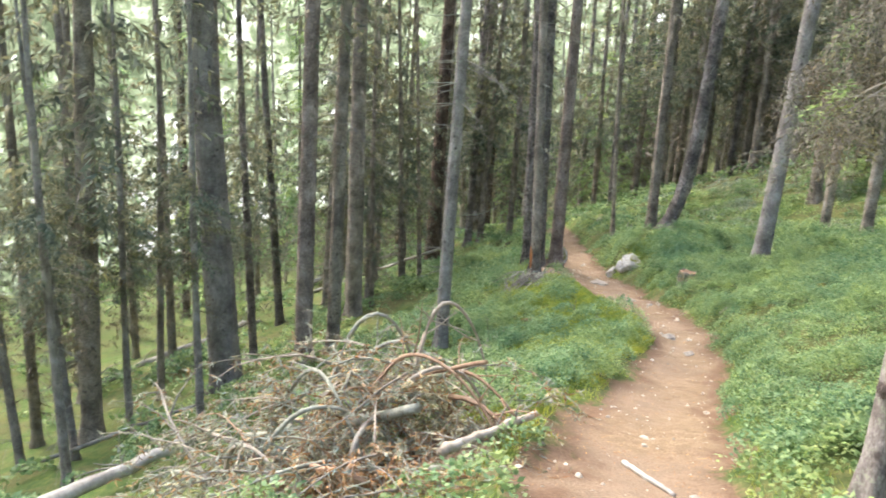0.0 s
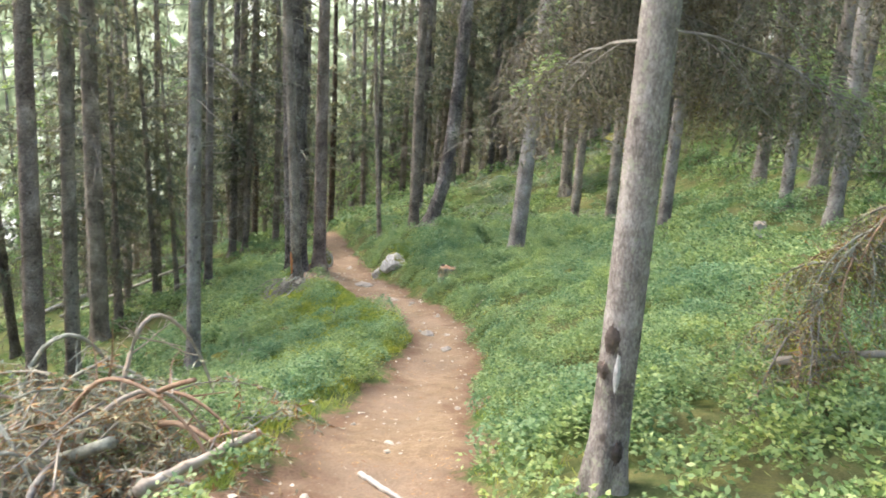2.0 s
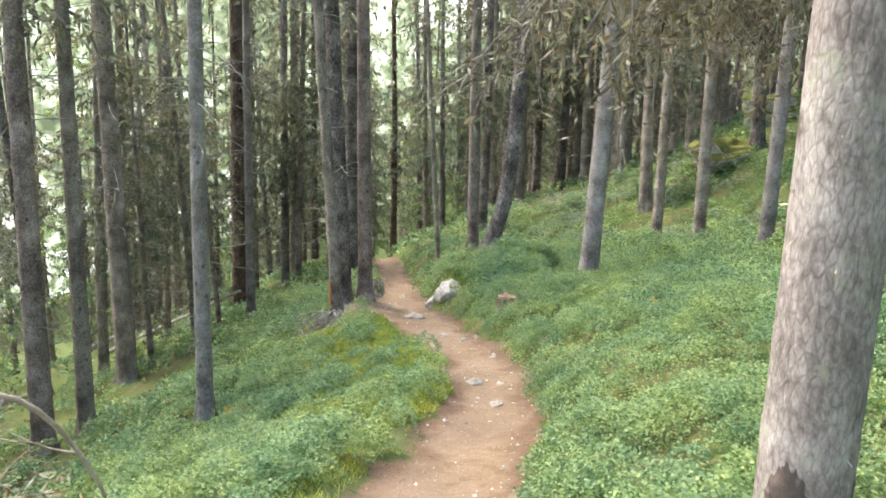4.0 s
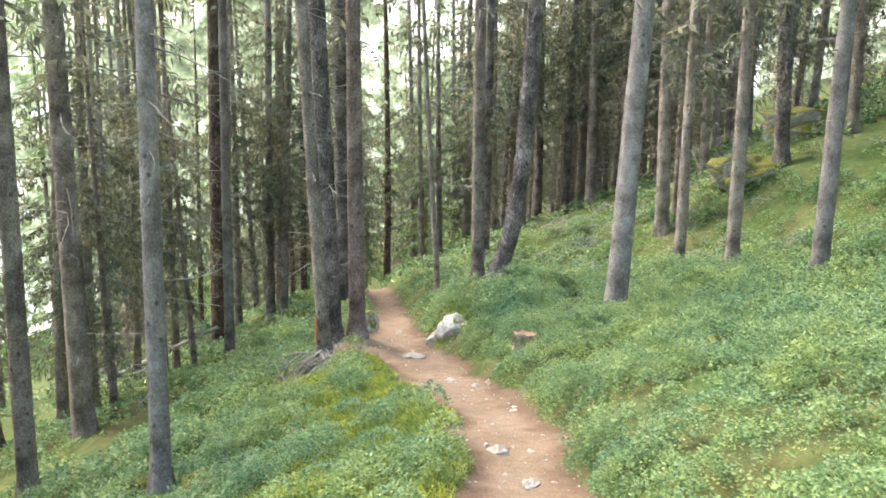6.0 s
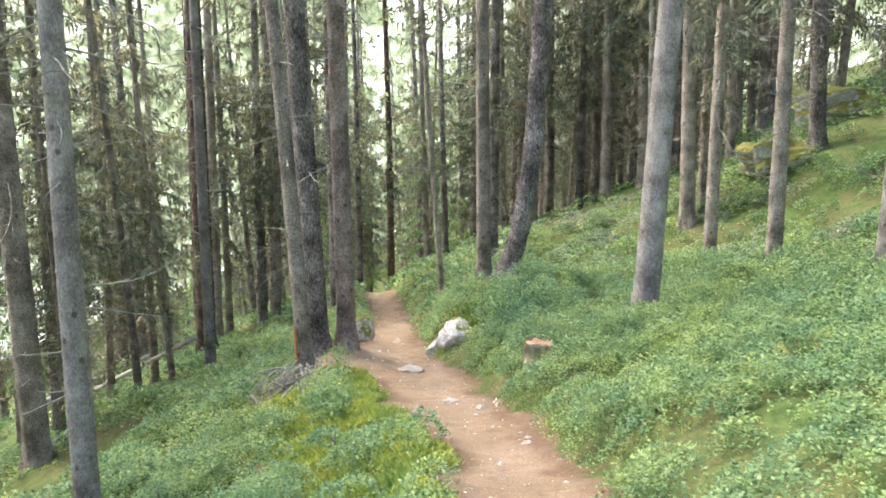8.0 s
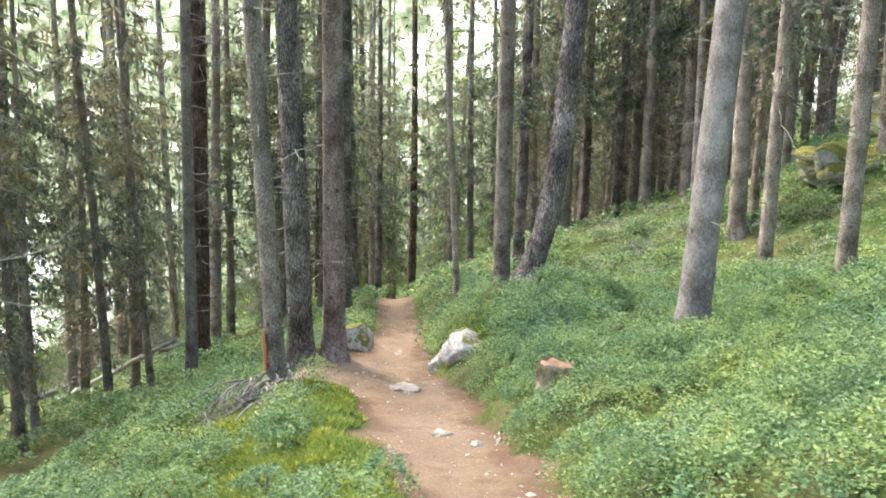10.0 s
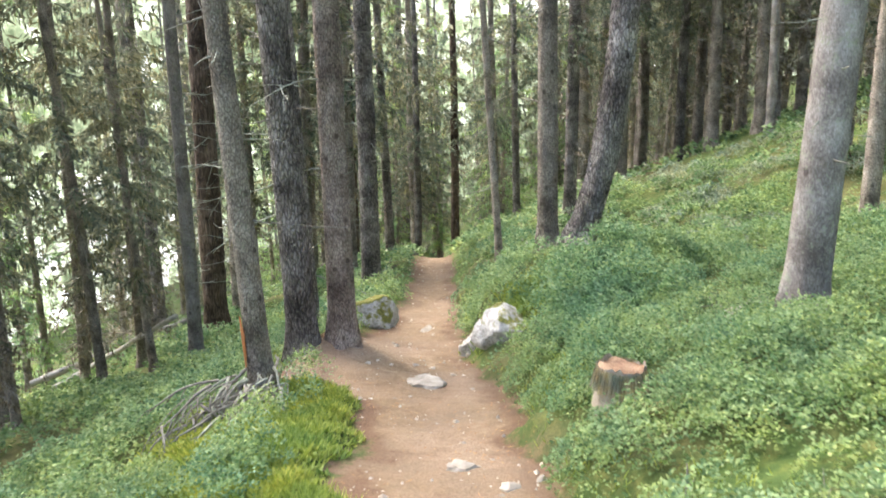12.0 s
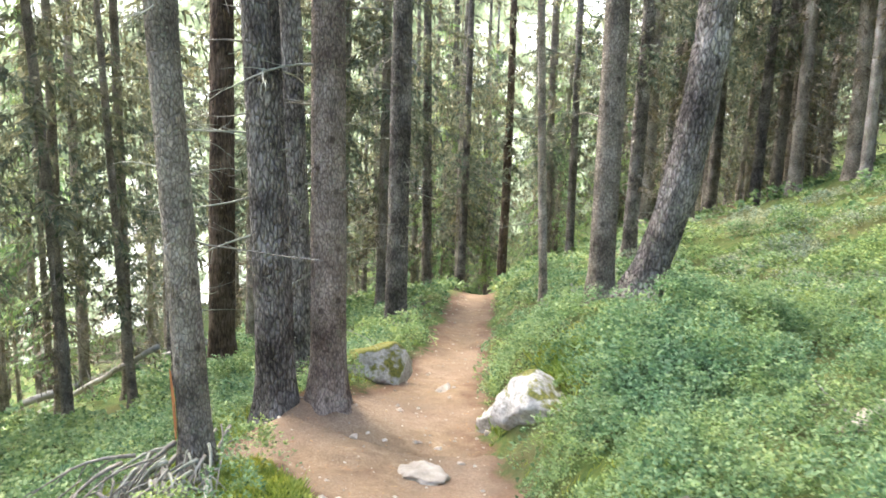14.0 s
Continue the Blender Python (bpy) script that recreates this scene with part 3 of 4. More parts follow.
rng = np.random.default_rng(11)
for x, y, dia, lean, mat_bark, low, twigs in NEAR:
    tall = float(np.clip(14 + dia * 20, 15, 24))
    tree = new("spruce_tree" if mat_bark is not BARK_LARCH else "larch_tree")
    close = y < 22
    beside = y < 16 and abs(x) < 3.5
    trunk, axis, girth = trunk_mesh(rng, dia * 1.06, tall, 0.05, 44 if beside else 26 if close else 16, 220 if beside else 90 if close else 50, mat_bark, 0.009 if beside else 0.02 if mat_bark in (G, R, B) else 0.035)
    piece("trunk", trunk, tree)
    piece("crown", crown_mesh(rng, axis, low, tall, 1.7, 0.3, 0.8, NEEDLES, fine_to=low + 1.0), tree)
    h = rng.uniform(0.9, 1.5)
    while twigs and h < min(low, 6.2):
        for _ in range(int(rng.integers(1, 4 if twigs > 8 else 3))):
            a = rng.uniform(0, 6.283)
            w = np.array([math.cos(a), math.sin(a), rng.uniform(-0.25, 0.2)])
            reach = rng.uniform(0.07, 0.25) if rng.random() < 0.45 else rng.uniform(0.3, 0.95)
            got = branch_pieces(axis(h + rng.normal() * 0.04) + w * girth(h) * 0.8, w, reach, rng.uniform(0.006, 0.012), rng, rng.uniform(-0.5, 0.5), 0 if reach < 0.25 else int(rng.integers(1, 5)))
            v, f = joined(got)
            piece("dead_branch", mesh_of("dead_branch", v, f, LICHEN_TWIG if rng.random() < 0.7 else TWIG), tree, "dry grey lichen-covered branch")
        h += rng.uniform(0.18, 0.42)
    tagged(piece("dead_wood", twigs_mesh(rng, axis, girth, low - 2.5, low + 1.0, 20, 1.1, TWIG), tree, "dry bare lower branches"), kind="stuff")
    if y < 16.5 and abs(x) < 3.5:
        h, a = rng.uniform(0.4, 4.5, 420), rng.normal(0.4, 1.1, 420)
        fibre = np.array([axis(q) for q in h]) + np.c_[np.cos(a), np.sin(a), 0 * a] * np.array([girth(q) for q in h])[:, None]
        droop = np.c_[np.cos(a) * 0.6, np.sin(a) * 0.6, rng.uniform(-1.2, 0.2, 420)]
        tagged(piece("lichen", quads_mesh("lichen", spray(fibre, droop, rng.uniform(0.01, 0.03, 420), rng.uniform(0.004, 0.009, 420), rng, 0.8), LICHEN), tree, "grey-green lichen tufts on the bark"), kind="stuff")
    tree.matrix_basis = leaning(x, y, lean)
    look_of = {G: "pale grey bark with knots", B: "grey-brown scaly bark", R: "reddish-brown flaky bark", K: "dark deeply scaled bark", H: "dark furrowed bark"}[mat_bark]
    tagged(tree, f"tall {'larch' if mat_bark is H else 'spruce'} trunk with {look_of} and dead twigs", "tree", "trees beside the trail")

# dry hanging boughs over the bank on the scarred spruce
hung = next(o for o in scene.objects if o.type == "EMPTY" and abs(o.matrix_basis.translation.x - 0.98) < 0.01)


def hanging_bough(tree, r, h, a, reach, droop, dry):
    """A sagging limb with side shoots from which fine strands of needles hang."""
    w = np.array([math.cos(a), math.sin(a)])
    s = np.linspace(0, 1, 12)
    line = np.c_[w[0] * reach * s, w[1] * reach * s, h + (0.12 * s - droop * s**1.6) * reach] + 0.02 * r.normal(size=(12, 3)) * s[:, None]
    limb = [tube(line, np.linspace(0.012, 0.003, 12), 5)]
    tips = []
    for q in range(int(reach * 13)):
        k = int(r.integers(2, 12))
        sign = 1 if q % 2 else -1
        d = np.array([w[0] * 0.8 - sign * w[1], w[1] * 0.8 + sign * w[0], r.uniform(-0.7, -0.1)])
        shoot = bent_line(line[k], d, r.uniform(0.25, 0.6), 6, 0.8, 0.08, r)
        limb.append(tube(shoot, np.linspace(0.005, 0.002, 7), 3, cap=False))
        for m in range(1, 7):
            for _ in range(2):
                strand = bent_line(shoot[m], r.normal(size=3) * 0.5 + [0, 0, -0.9], r.uniform(0.1, 0.42), 4, 0.7, 0.1, r)
                limb.append(tube(strand, np.linspace(0.0028, 0.001, 5), 3, cap=False))
                tips.append(strand)
    v, f = joined(limb)
    piece("limb", mesh_of("limb", v, f, TWIG), tree, "dry grey sagging limb with hanging twigs")
    tips = np.concatenate(tips)
    spot = np.repeat(tips, 3, 0) + r.normal(size=(len(tips) * 3, 3)) * 0.012
    ways = np.c_[r.normal(size=(len(spot), 2)) * 0.7, r.uniform(-1.2, 0.1, len(spot))]
    slips = spray(spot, ways, r.uniform(0.025, 0.06, len(spot)), r.uniform(0.006, 0.013, len(spot)), r, 1.0)
    faded = r.random(len(slips)) < dry
    tagged(piece("dry_needles", quads_mesh("dry_needles", slips[faded], DRY), tree, "grey-brown dry needles hanging from the bough"), kind="stuff")
    if (~faded).any():
        tagged(piece("needles", quads_mesh("needles", slips[~faded], NEEDLES), tree, "dull green needles on the bough"), kind="stuff")
    tip = np.repeat(line[8:], 90, 0) + r.normal(size=(360, 3)) * 0.05
    out = np.c_[np.tile(w, (360, 1)) + r.normal(size=(360, 2)) * 0.6, r.uniform(-0.6, 0.2, 360)]
    tagged(piece("green_tip", quads_mesh("green_tip", spray(tip, out, r.uniform(0.04, 0.09, 360), r.uniform(0.008, 0.016, 360), r), FRESH), tree, "fresh green tip of the bough"), kind="stuff")


for h, a, reach, droop, dry in [(2.35, 112, 1.1, 0.42, 0.5), (2.9, 95, 1.9, 0.45, 0.8), (2.6, 80, 2.5, 0.32, 0.75), (3.0, 68, 2.1, 0.42, 0.85), (2.5, 55, 1.7, 0.35, 0.6), (2.9, 40, 1.6, 0.42, 0.7),
                                (2.4, 22, 1.4, 0.36, 0.3), (3.3, 88, 1.6, 0.3, 0.9), (3.2, 60, 2.6, 0.4, 0.9), (3.4, 30, 1.9, 0.4, 0.7), (3.5, 105, 1.5, 0.35, 0.8), (3.1, 75, 1.5, 0.5, 0.85)]:
    hanging_bough(hung, rng, h, radians(a), reach, droop, dry)

# the tree whose foot sweeps away from the slope
lean_tree = new("spruce_tree")
trunk, axis, girth = trunk_mesh(rng, 0.36, 20, 0.06, 26, 110, BARK_DARK, 0.05, 0.45)
piece("trunk", trunk, lean_tree)
piece("crown", crown_mesh(rng, axis, 8.0, 20, 1.7, 0.3, 0.8, NEEDLES, fine_to=8.5), lean_tree)
tagged(piece("dead_wood", twigs_mesh(rng, axis, girth, 4.0, 9, 26, 1.0, TWIG), lean_tree), kind="stuff")
lean_tree.matrix_basis = leaning(0.74, 15.5, 1.5)
tagged(lean_tree, "dark scaly trunk with a crooked foot leaning over the bank", "tree", "trees beside the trail")

# kinds of tree that stand further off
KINDS = {}
for key, (bk, dia, low, tall, reach, leaf) in {"k1": (BARK_BROWN, 0.30, 3.5, 19, 1.9, NEEDLES), "k2": (BARK_DARK, 0.34, 4.2, 21, 2.0, NEEDLES), "k3": (BARK_BROWN, 0.22, 2.4, 15, 1.6, NEEDLES),
                                              "k4": (BARK_GREY, 0.28, 5.5, 18, 1.8, NEEDLES), "k5": (BARK_LARCH, 0.34, 4.5, 21, 1.9, NEEDLES), "y1": (BARK_BROWN, 0.12, 0.6, 7.5, 1.6, FRESH),
                                              "y2": (BARK_BROWN, 0.16, 1.0, 11, 1.8, FRESH), "f1": (BARK_BROWN, 0.30, 2.2, 19, 2.2, NEEDLES), "f2": (BARK_DARK, 0.32, 3.0, 20, 2.2, NEEDLES)}.items():
    r2 = np.random.default_rng(len(KINDS) + 50)
    base = new("spruce_tree")
    far = key in ("f1", "f2")
    trunk, axis, girth = trunk_mesh(r2, dia, tall, 0.07, 10 if far else 12, 16 if far else 22, bk, 0.035)
    piece("trunk", trunk, base)
    piece("crown", crown_mesh(r2, axis, low, tall, reach, 0.38 if far else 0.23, 0.9 if far else 2.1, leaf, 0.6 if far else 0.52, 6, 0.6, 10 if far else 8.5), base)
    if leaf is not FRESH:
        tagged(piece("dead_wood", twigs_mesh(r2, axis, girth, 0.8, low + 1.5, 10 if far else 26, 1.15, TWIG), base), kind="stuff")
        if not far:
            tagged(piece("dry_foliage", crown_mesh(r2, axis, max(1.2, low - 2.4), low + 0.8, 1.4, 0.18, 1.3, DRY, 0.45, 4, 0.7), base, "hanging dry grey-brown lower boughs"), kind="stuff")
    KINDS[key] = (base, dia)
KIND_OF = {BARK_BROWN: ("k1", "k3"), BARK_DARK: ("k2",), BARK_GREY: ("k4",), BARK_LARCH: ("k5",)}
LABELS = {"k1": "slender spruce with brown bark and drooping green boughs", "k2": "dark-barked spruce with hanging green boughs", "k3": "thin spruce with low drooping branches",
          "k4": "grey-barked spruce with bare lower trunk", "k5": "dark larch trunk standing in the forest", "f1": "spruce with low drooping green boughs far off", "f2": "dark spruce with hanging boughs far off", "y1": "young light-green spruce on the slope", "y2": "half-grown light-green spruce on the slope"}
spots = [(x, y, 1.0) for x, y, *_ in NEAR] + [(0.74, 15.5, 1.0)]
started = set()


def plant(key, x, y, dia, lean, size=None):
    base, own = KINDS[key]
    s = size or float(np.clip(dia / own, 0.62, 1.5))
    m = leaning(x, y, lean, rng.uniform(0, 6.28), s)
    if key in started:
        ob = copy_thing(base, m)
    else:
        started.add(key)
        ob = base
        ob.matrix_basis = m
    tagged(ob, LABELS[key], "tree", "trees of the forest")
    spots.append((x, y, 1.0))


for x, y, dia, lean, mat_bark in MID:
    options = KIND_OF[mat_bark]
    plant(options[0] if dia > 0.24 else options[-1], x, y, dia, lean)
for x, y, key in [(-4.9, 36.0, "f1"), (-5.7, 40.0, "f2"), (-5.3, 44.0, "f1"), (-6.7, 47.0, "f1"), (-4.7, 40.8, "y2"), (-6.2, 52.0, "f2"), (-7.4, 43.0, "f1"), (-5.9, 37.5, "y2"), (-7.9, 50.0, "f1"), (-9.5, 24.4, "f2")]:
    plant(key, x, y, KINDS[key][1], 0.0)
picks = np.random.default_rng(5)


def scatter(count, x0, x1, y0, y1, keys, apart, clear):
    made = tries = 0
    while made < count and tries < 6000:
        tries += 1
        x, y = picks.uniform(x0, x1), picks.uniform(y0, y1)
        if abs(x - float(TRAIL_X(y))) < clear or any((x - a) ** 2 + (y - b) ** 2 < apart**2 for a, b, _ in spots):
            continue
        key = keys[int(picks.integers(len(keys)))]
        plant(key, x, y, KINDS[key][1] * picks.uniform(0.75, 1.25), picks.normal() * 1.2)
        made += 1


scatter(9, -10, -2.5, 32, 52, ("f1", "f2", "k2", "f1"), 1.3, 1.5)
scatter(30, 1.5, 12, 29, 42, ("k1", "k2", "k3", "k4"), 1.3, 1.6)
scatter(18, -20, -3.5, 25, 42, ("k1", "k3", "k3", "k5"), 1.6, 1.6)
scatter(34, -24, 12, 42, 75, ("f1", "f2", "f1"), 1.7, 0.9)
scatter(7, -26, -12.5, 4, 26, ("k1", "k4", "k3"), 2.4, 1.6)
scatter(14, -27, -12, -2, 14, ("k1", "f1", "f2"), 1.5, 1.6)
scatter(18, 10.5, 22, 8, 26, ("k1", "k2", "k3"), 1.8, 1.6)
scatter(18, -28, -9.5, 15, 46, ("y1", "y2", "y2"), 2.2, 1.6)
scatter(10, -10, 6, 34, 56, ("y1", "y2"), 1.8, 1.0)
scatter(18, 4, 30, 40, 66, ("f1", "f2"), 1.3, 0.9)
scatter(14, 8, 26, 24, 44, ("k2", "f1", "f2"), 1.2, 1.2)
scatter(8, -7, 5, 38, 58, ("f1", "f2"), 1.0, 0.8)
scatter(10, -16, 12, -24, -9, ("k1", "k2", "k4"), 3.0, 3.0)


# ---- stones ----
def stone_mesh(name, r, size, material, cuts=3, jag=0.18, flat=1.0):
    """A weathered stone: a ball broken by flat faces and roughened."""
    bm = bmesh.new()
    bmesh.ops.create_icosphere(bm, subdivisions=cuts, radius=0.5)
    planes = [(Vector(r.normal(size=3)).normalized(), r.uniform(0.27, 0.43)) for _ in range(11)]
    shift = Vector(r.uniform(-9, 9, 3))
    for v in bm.verts:
        for nrm, d in planes:
            over = v.co.dot(nrm) - d
            if over > 0:
                v.co -= nrm * over * 0.96
        v.co *= 1 + jag * noise.fractal(v.co * 3 + shift, 1.0, 2.0, 4)
        v.co = Vector((v.co.x * size[0], v.co.y * size[1], v.co.z * size[2]))
    me = bpy.data.meshes.new(name)
    bm.to_mesh(me)
    bm.free()
    me.materials.append(material)
    me.polygons.foreach_set("use_smooth", [True] * len(me.polygons))
    return me


def stone(name, x, y, size, material, label, category="stone", sink=0.3, turn=0.0, cuts=3, jag=0.18, group=""):
    r = np.random.default_rng(int(abs(x * 131 + y * 977)) + 3)
    ob = new(name, stone_mesh(name, r, size, material, cuts, jag))
    ob.matrix_basis = pose(x, y, ground_at(x, y) + size[2] * (0.5 - sink), 0, 0, turn)
    return tagged(ob, label, category, group)


stone("boulder", 0.02, 13.8, (0.8, 0.74, 0.6), ROCK, "whitish-grey boulder with moss on top beside the trail", "boulder", 0.44, -35, 5, 0.13)
stone("boulder", -0.43, 14.25, (0.2, 0.3, 0.5), ROCK, "pale split boulder fragment beside the larger rock", "boulder", 0.4, 70, 4, 0.25)
stone("boulder", -1.92, 15.75, (0.82, 0.7, 0.72), GREY_ROCK, "rounded grey boulder behind the reddish spruce", "boulder", 0.35, 40, 5, 0.10)
stone("boulder", 2.7, 7.95, (0.3, 0.26, 0.26), MOSSY_ROCK, "small mossy rock among bilberry bushes", "rock", 0.35, 10, 4)
stone("boulder", 7.7, 22.2, (2.4, 1.3, 1.1), MOSSY_ROCK, "large moss-covered rock outcrop on the slope", "rock", 0.3, 15, 5, 0.55)
stone("boulder", 9.9, 24.3, (2.4, 1.5, 1.2), MOSSY_ROCK, "mossy rock outcrop below the trees", "rock", 0.3, -10, 5, 0.55)
for x, y, w, l, h in [(0.38, 6.22, 0.26, 0.2, 0.13), (0.59, 5.39, 0.17, 0.12, 0.08), (-0.06, 10.15, 0.24, 0.16, 0.08), (-0.72, 12.77, 0.42, 0.3, 0.12), (0.63, 8.15, 0.1, 0.08, 0.05),
                      (0.65, 6.18, 0.1, 0.09, 0.06), (0.27, 6.36, 0.07, 0.06, 0.05), (0.26, 9.82, 0.13, 0.09, 0.09), (-1.42, 13.35, 0.08, 0.07, 0.06), (0.57, 3.45, 0.07, 0.06, 0.05),
                      (0.49, 2.43, 0.07, 0.06, 0.05), (-0.15, 1.08, 0.09, 0.06, 0.05), (-0.46, 1.65, 0.05, 0.05, 0.04), (0.58, 5.51, 0.12, 0.08, 0.06), (-0.79, 13.6, 0.08, 0.07, 0.05),
                      (-1.18, 15.67, 0.36, 0.12, 0.08), (-1.38, 18.33, 0.45, 0.12, 0.08), (-0.44, 14.05, 0.1, 0.08, 0.08), (-2.07, 21.6, 0.36, 0.2, 0.1), (-0.65, -0.49, 0.08, 0.06, 0.04),
                      (-0.18, 0.79, 0.06, 0.05, 0.04), (0.44, 10.0, 0.08, 0.06, 0.06), (0.2, 9.3, 0.06, 0.05, 0.04), (-0.5, 13.1, 0.07, 0.06, 0.05), (-1.0, 24.0, 0.3, 0.22, 0.22)]:
    stone("trail_stone", x, y, (w, l, h), PALE_STONE, "pale weathered stone half sunk in the trail", "stone", 0.5, (x * 77) % 180, 4 if w > 0.15 else 3, 0.4, "stones on the trail")

# loose grit, needles and cones on the trail
r = np.random.default_rng(21)
px, py = r.uniform(-3.5, 1.8, 20000), r.uniform(-3.0, 26, 20000)
keep = (trodden(px, py) > 0.55) & (r.random(20000) < 0.24 * (1 + 0.8 * wobble(px, py, 0.5, 3.0)))
px, py = px[keep], py[keep]
ico = [(Vector(v), None) for v in ((0, 0, 0.6), (0.9, 0, 0), (0, 0.9, 0), (-0.9, 0, 0), (0, -0.9, 0), (0, 0, -0.6))]
iv = np.array([list(v) for v, _ in ico])
iface = [(0, 1, 2), (0, 2, 3), (0, 3, 4), (0, 4, 1), (5, 2, 1), (5, 3, 2), (5, 4, 3), (5, 1, 4)]
pv, pf = [], []
for k, (x, y, z) in enumerate(zip(px, py, height(px, py))):
    s = float(r.gamma(1.3, 0.0058)) + 0.0025
    pv.append(iv * s * r.uniform(0.6, 1.4, 3) * (1 + 0.25 * r.normal(size=(6, 1))) + (x, y, z + s * 0.15))
    pf += [[q + 6 * k for q in f] for f in iface]
tagged(new("gravel", mesh_of("gravel", np.concatenate(pv), pf, PALE_STONE, False)), "loose pale grit and pebbles on the trail", "gravel", kind="stuff")
nx, ny = r.uniform(-4.5, 2.5, 30000), r.uniform(-3.0, 22, 30000)
keep = (trodden(nx, ny) > 0.35) & (r.random(30000) < 0.5 + 0.5 * wobble(nx, ny, 0.9))
nx, ny = nx[keep], ny[keep]
a = r.uniform(0, 6.283, len(nx))
tagged(new("needle_litter", quads_mesh("needle_litter", spray(np.c_[nx, ny, height(nx, ny) + 0.006], np.c_[np.cos(a), np.sin(a), 0.05 * r.normal(size=len(a))], r.uniform(0.02, 0.07, len(a)), r.uniform(0.004, 0.008, len(a)), r, 0.2), RUST)),
       "fallen rust-brown needles and bits of twig", "litter", kind="stuff")


# ---- undergrowth ----
CLEAR = [(0.9, 10.25, 0.36), (-2.2, 11.45, 0.72), (-1.85, 8.4, 0.28), (-1.0, 1.7, 0.3), (2.1, 12.55, 0.45), (-2.45, 7.6, 0.42), (2.68, 7.75, 0.28), (0.0, 13.4, 0.52), (-1.92, 15.6, 0.45),
         (1.3, 7.7, 0.1), (0.95, -1.1, 0.35), (3.3, 0.35, 0.75), (6.7, 9.9, 0.4), (0.72, 15.15, 0.4), (0.4, 15.4, 0.3)] + [(x, y - 0.2, 0.28) for x, y, *_ in NEAR]


def berry_density(x, y):
    """Where the bilberry grows thick: not on the trail, thin on the moss beside it."""
    e = off_trail(x, y)
    d = np.where(e > 0, np.clip((e + 0.02) / 0.08, 0, 1) * (e > 0), np.clip((np.abs(e) - 0.03) / 0.22, 0, 1))
    mossy = np.exp(-((e + 0.6) / 0.85) ** 4) * np.clip((y - 5.0) / 2, 0, 1) * np.clip((12.5 - y) / 1.5, 0, 1)
    d = d * (1 - 0.96 * mossy * np.clip(0.85 + wobble(x, y, 0.6, 4.0), 0, 1))
    patch = np.clip(0.9 + 0.6 * wobble(x, y, 0.7, 1.0) + 0.6 * wobble(x, y, 0.2, 6.0), 0.45, 1)
    far_left = np.clip((x - TRAIL_X(y) + 12) / 6, 0.15, 1)
    brush = 1 - 0.97 * np.exp(-((x + 2.6) ** 2 / 2.8 + (y + 0.1) ** 2 / 3.0))
    bank = 1 - 0.93 * np.exp(-((x + 5.0) ** 2 / 9 + (y - 1.6) ** 2 / 14))
    for cx, cy, cr in CLEAR:
        d = d * (1 - 0.97 * np.exp(-(((x - cx) ** 2 + (y - cy) ** 2) / cr**2) ** 2))
    return d * patch * far_left * brush * bank


def bushes(name, count, x0, x1, y0, y1, leaf, tall, per, seed, material, hole=None, wide=0.26, keep=None):
    """Domed clumps of small leaves with dark gaps between them; count leaves times per in all, about."""
    g = np.random.default_rng(seed)
    spread = 0.75 * wide
    clumps = int(count * per / (spread / leaf) ** 2 / 9)
    x, y = g.uniform(x0, x1, clumps * 4), g.uniform(y0, y1, clumps * 4)
    thick = berry_density(x, y) * (trodden(x, y) < 0.5)
    if keep is not None:
        thick = thick * keep(x, y)
    if hole:
        thick = thick * ~((x > hole[0]) & (x < hole[1]) & (y > hole[2]) & (y < hole[3]))
    ok = g.random(clumps * 4) < thick
    x, y = x[ok][:clumps], y[ok][:clumps]
    vigour = np.clip(0.8 + 0.3 * wobble(x, y, 0.9, 3.0) + 0.34 * g.normal(size=len(x)), 0.3, 1.7)
    broad = wide * vigour * g.uniform(0.7, 1.2, len(x))
    high = tall * np.clip(vigour * g.uniform(0.75, 1.2, len(x)), 0.35, 1.5)
    many = np.maximum(6, (9 * (broad / leaf) ** 2 * g.uniform(0.7, 1.1, len(x))).astype(int))
    own = np.repeat(np.arange(len(x)), many)
    k = len(own)
    rad, a = np.sqrt(g.random(k)), g.uniform(0, 6.283, k)
    lobe = 1 + 0.32 * np.sin(2 * a + x[own] * 7) + 0.22 * np.sin(5 * a + y[own] * 9)
    px, py = x[own] + np.cos(a) * rad * broad[own] * lobe, y[own] + np.sin(a) * rad * broad[own] * lobe
    dome = np.sqrt(np.clip(1 - rad**2, 0, 1))
    up = high[own] * (dome * (0.62 + 0.38 * g.beta(3, 1.5, k)) + 0.10 * g.random(k)) + 0.16 * high[own] * np.sin(px * 37 + 3 * np.sin(py * 11)) * np.sin(py * 41 + 3 * np.sin(px * 13))
    free = trodden(px, py) < 0.64
    for cx, cy, cr in CLEAR:
        free &= (px - cx) ** 2 + (py - cy) ** 2 > (0.8 * cr) ** 2
    px, py, up, a = px[free], py[free], up[free], a[free]
    k = len(px)
    p = np.c_[px, py, height(px, py) + np.clip(up, 0.01, None)]
    b = a + g.normal(size=k) * 1.1
    way = np.c_[np.cos(b), np.sin(b), g.uniform(-0.35, 0.8, k)]
    return new(name, quads_mesh(name, spray(p, way, leaf * g.uniform(0.65, 1.35, k), leaf * 0.68 * g.uniform(0.7, 1.2, k), g, 0.8), material))


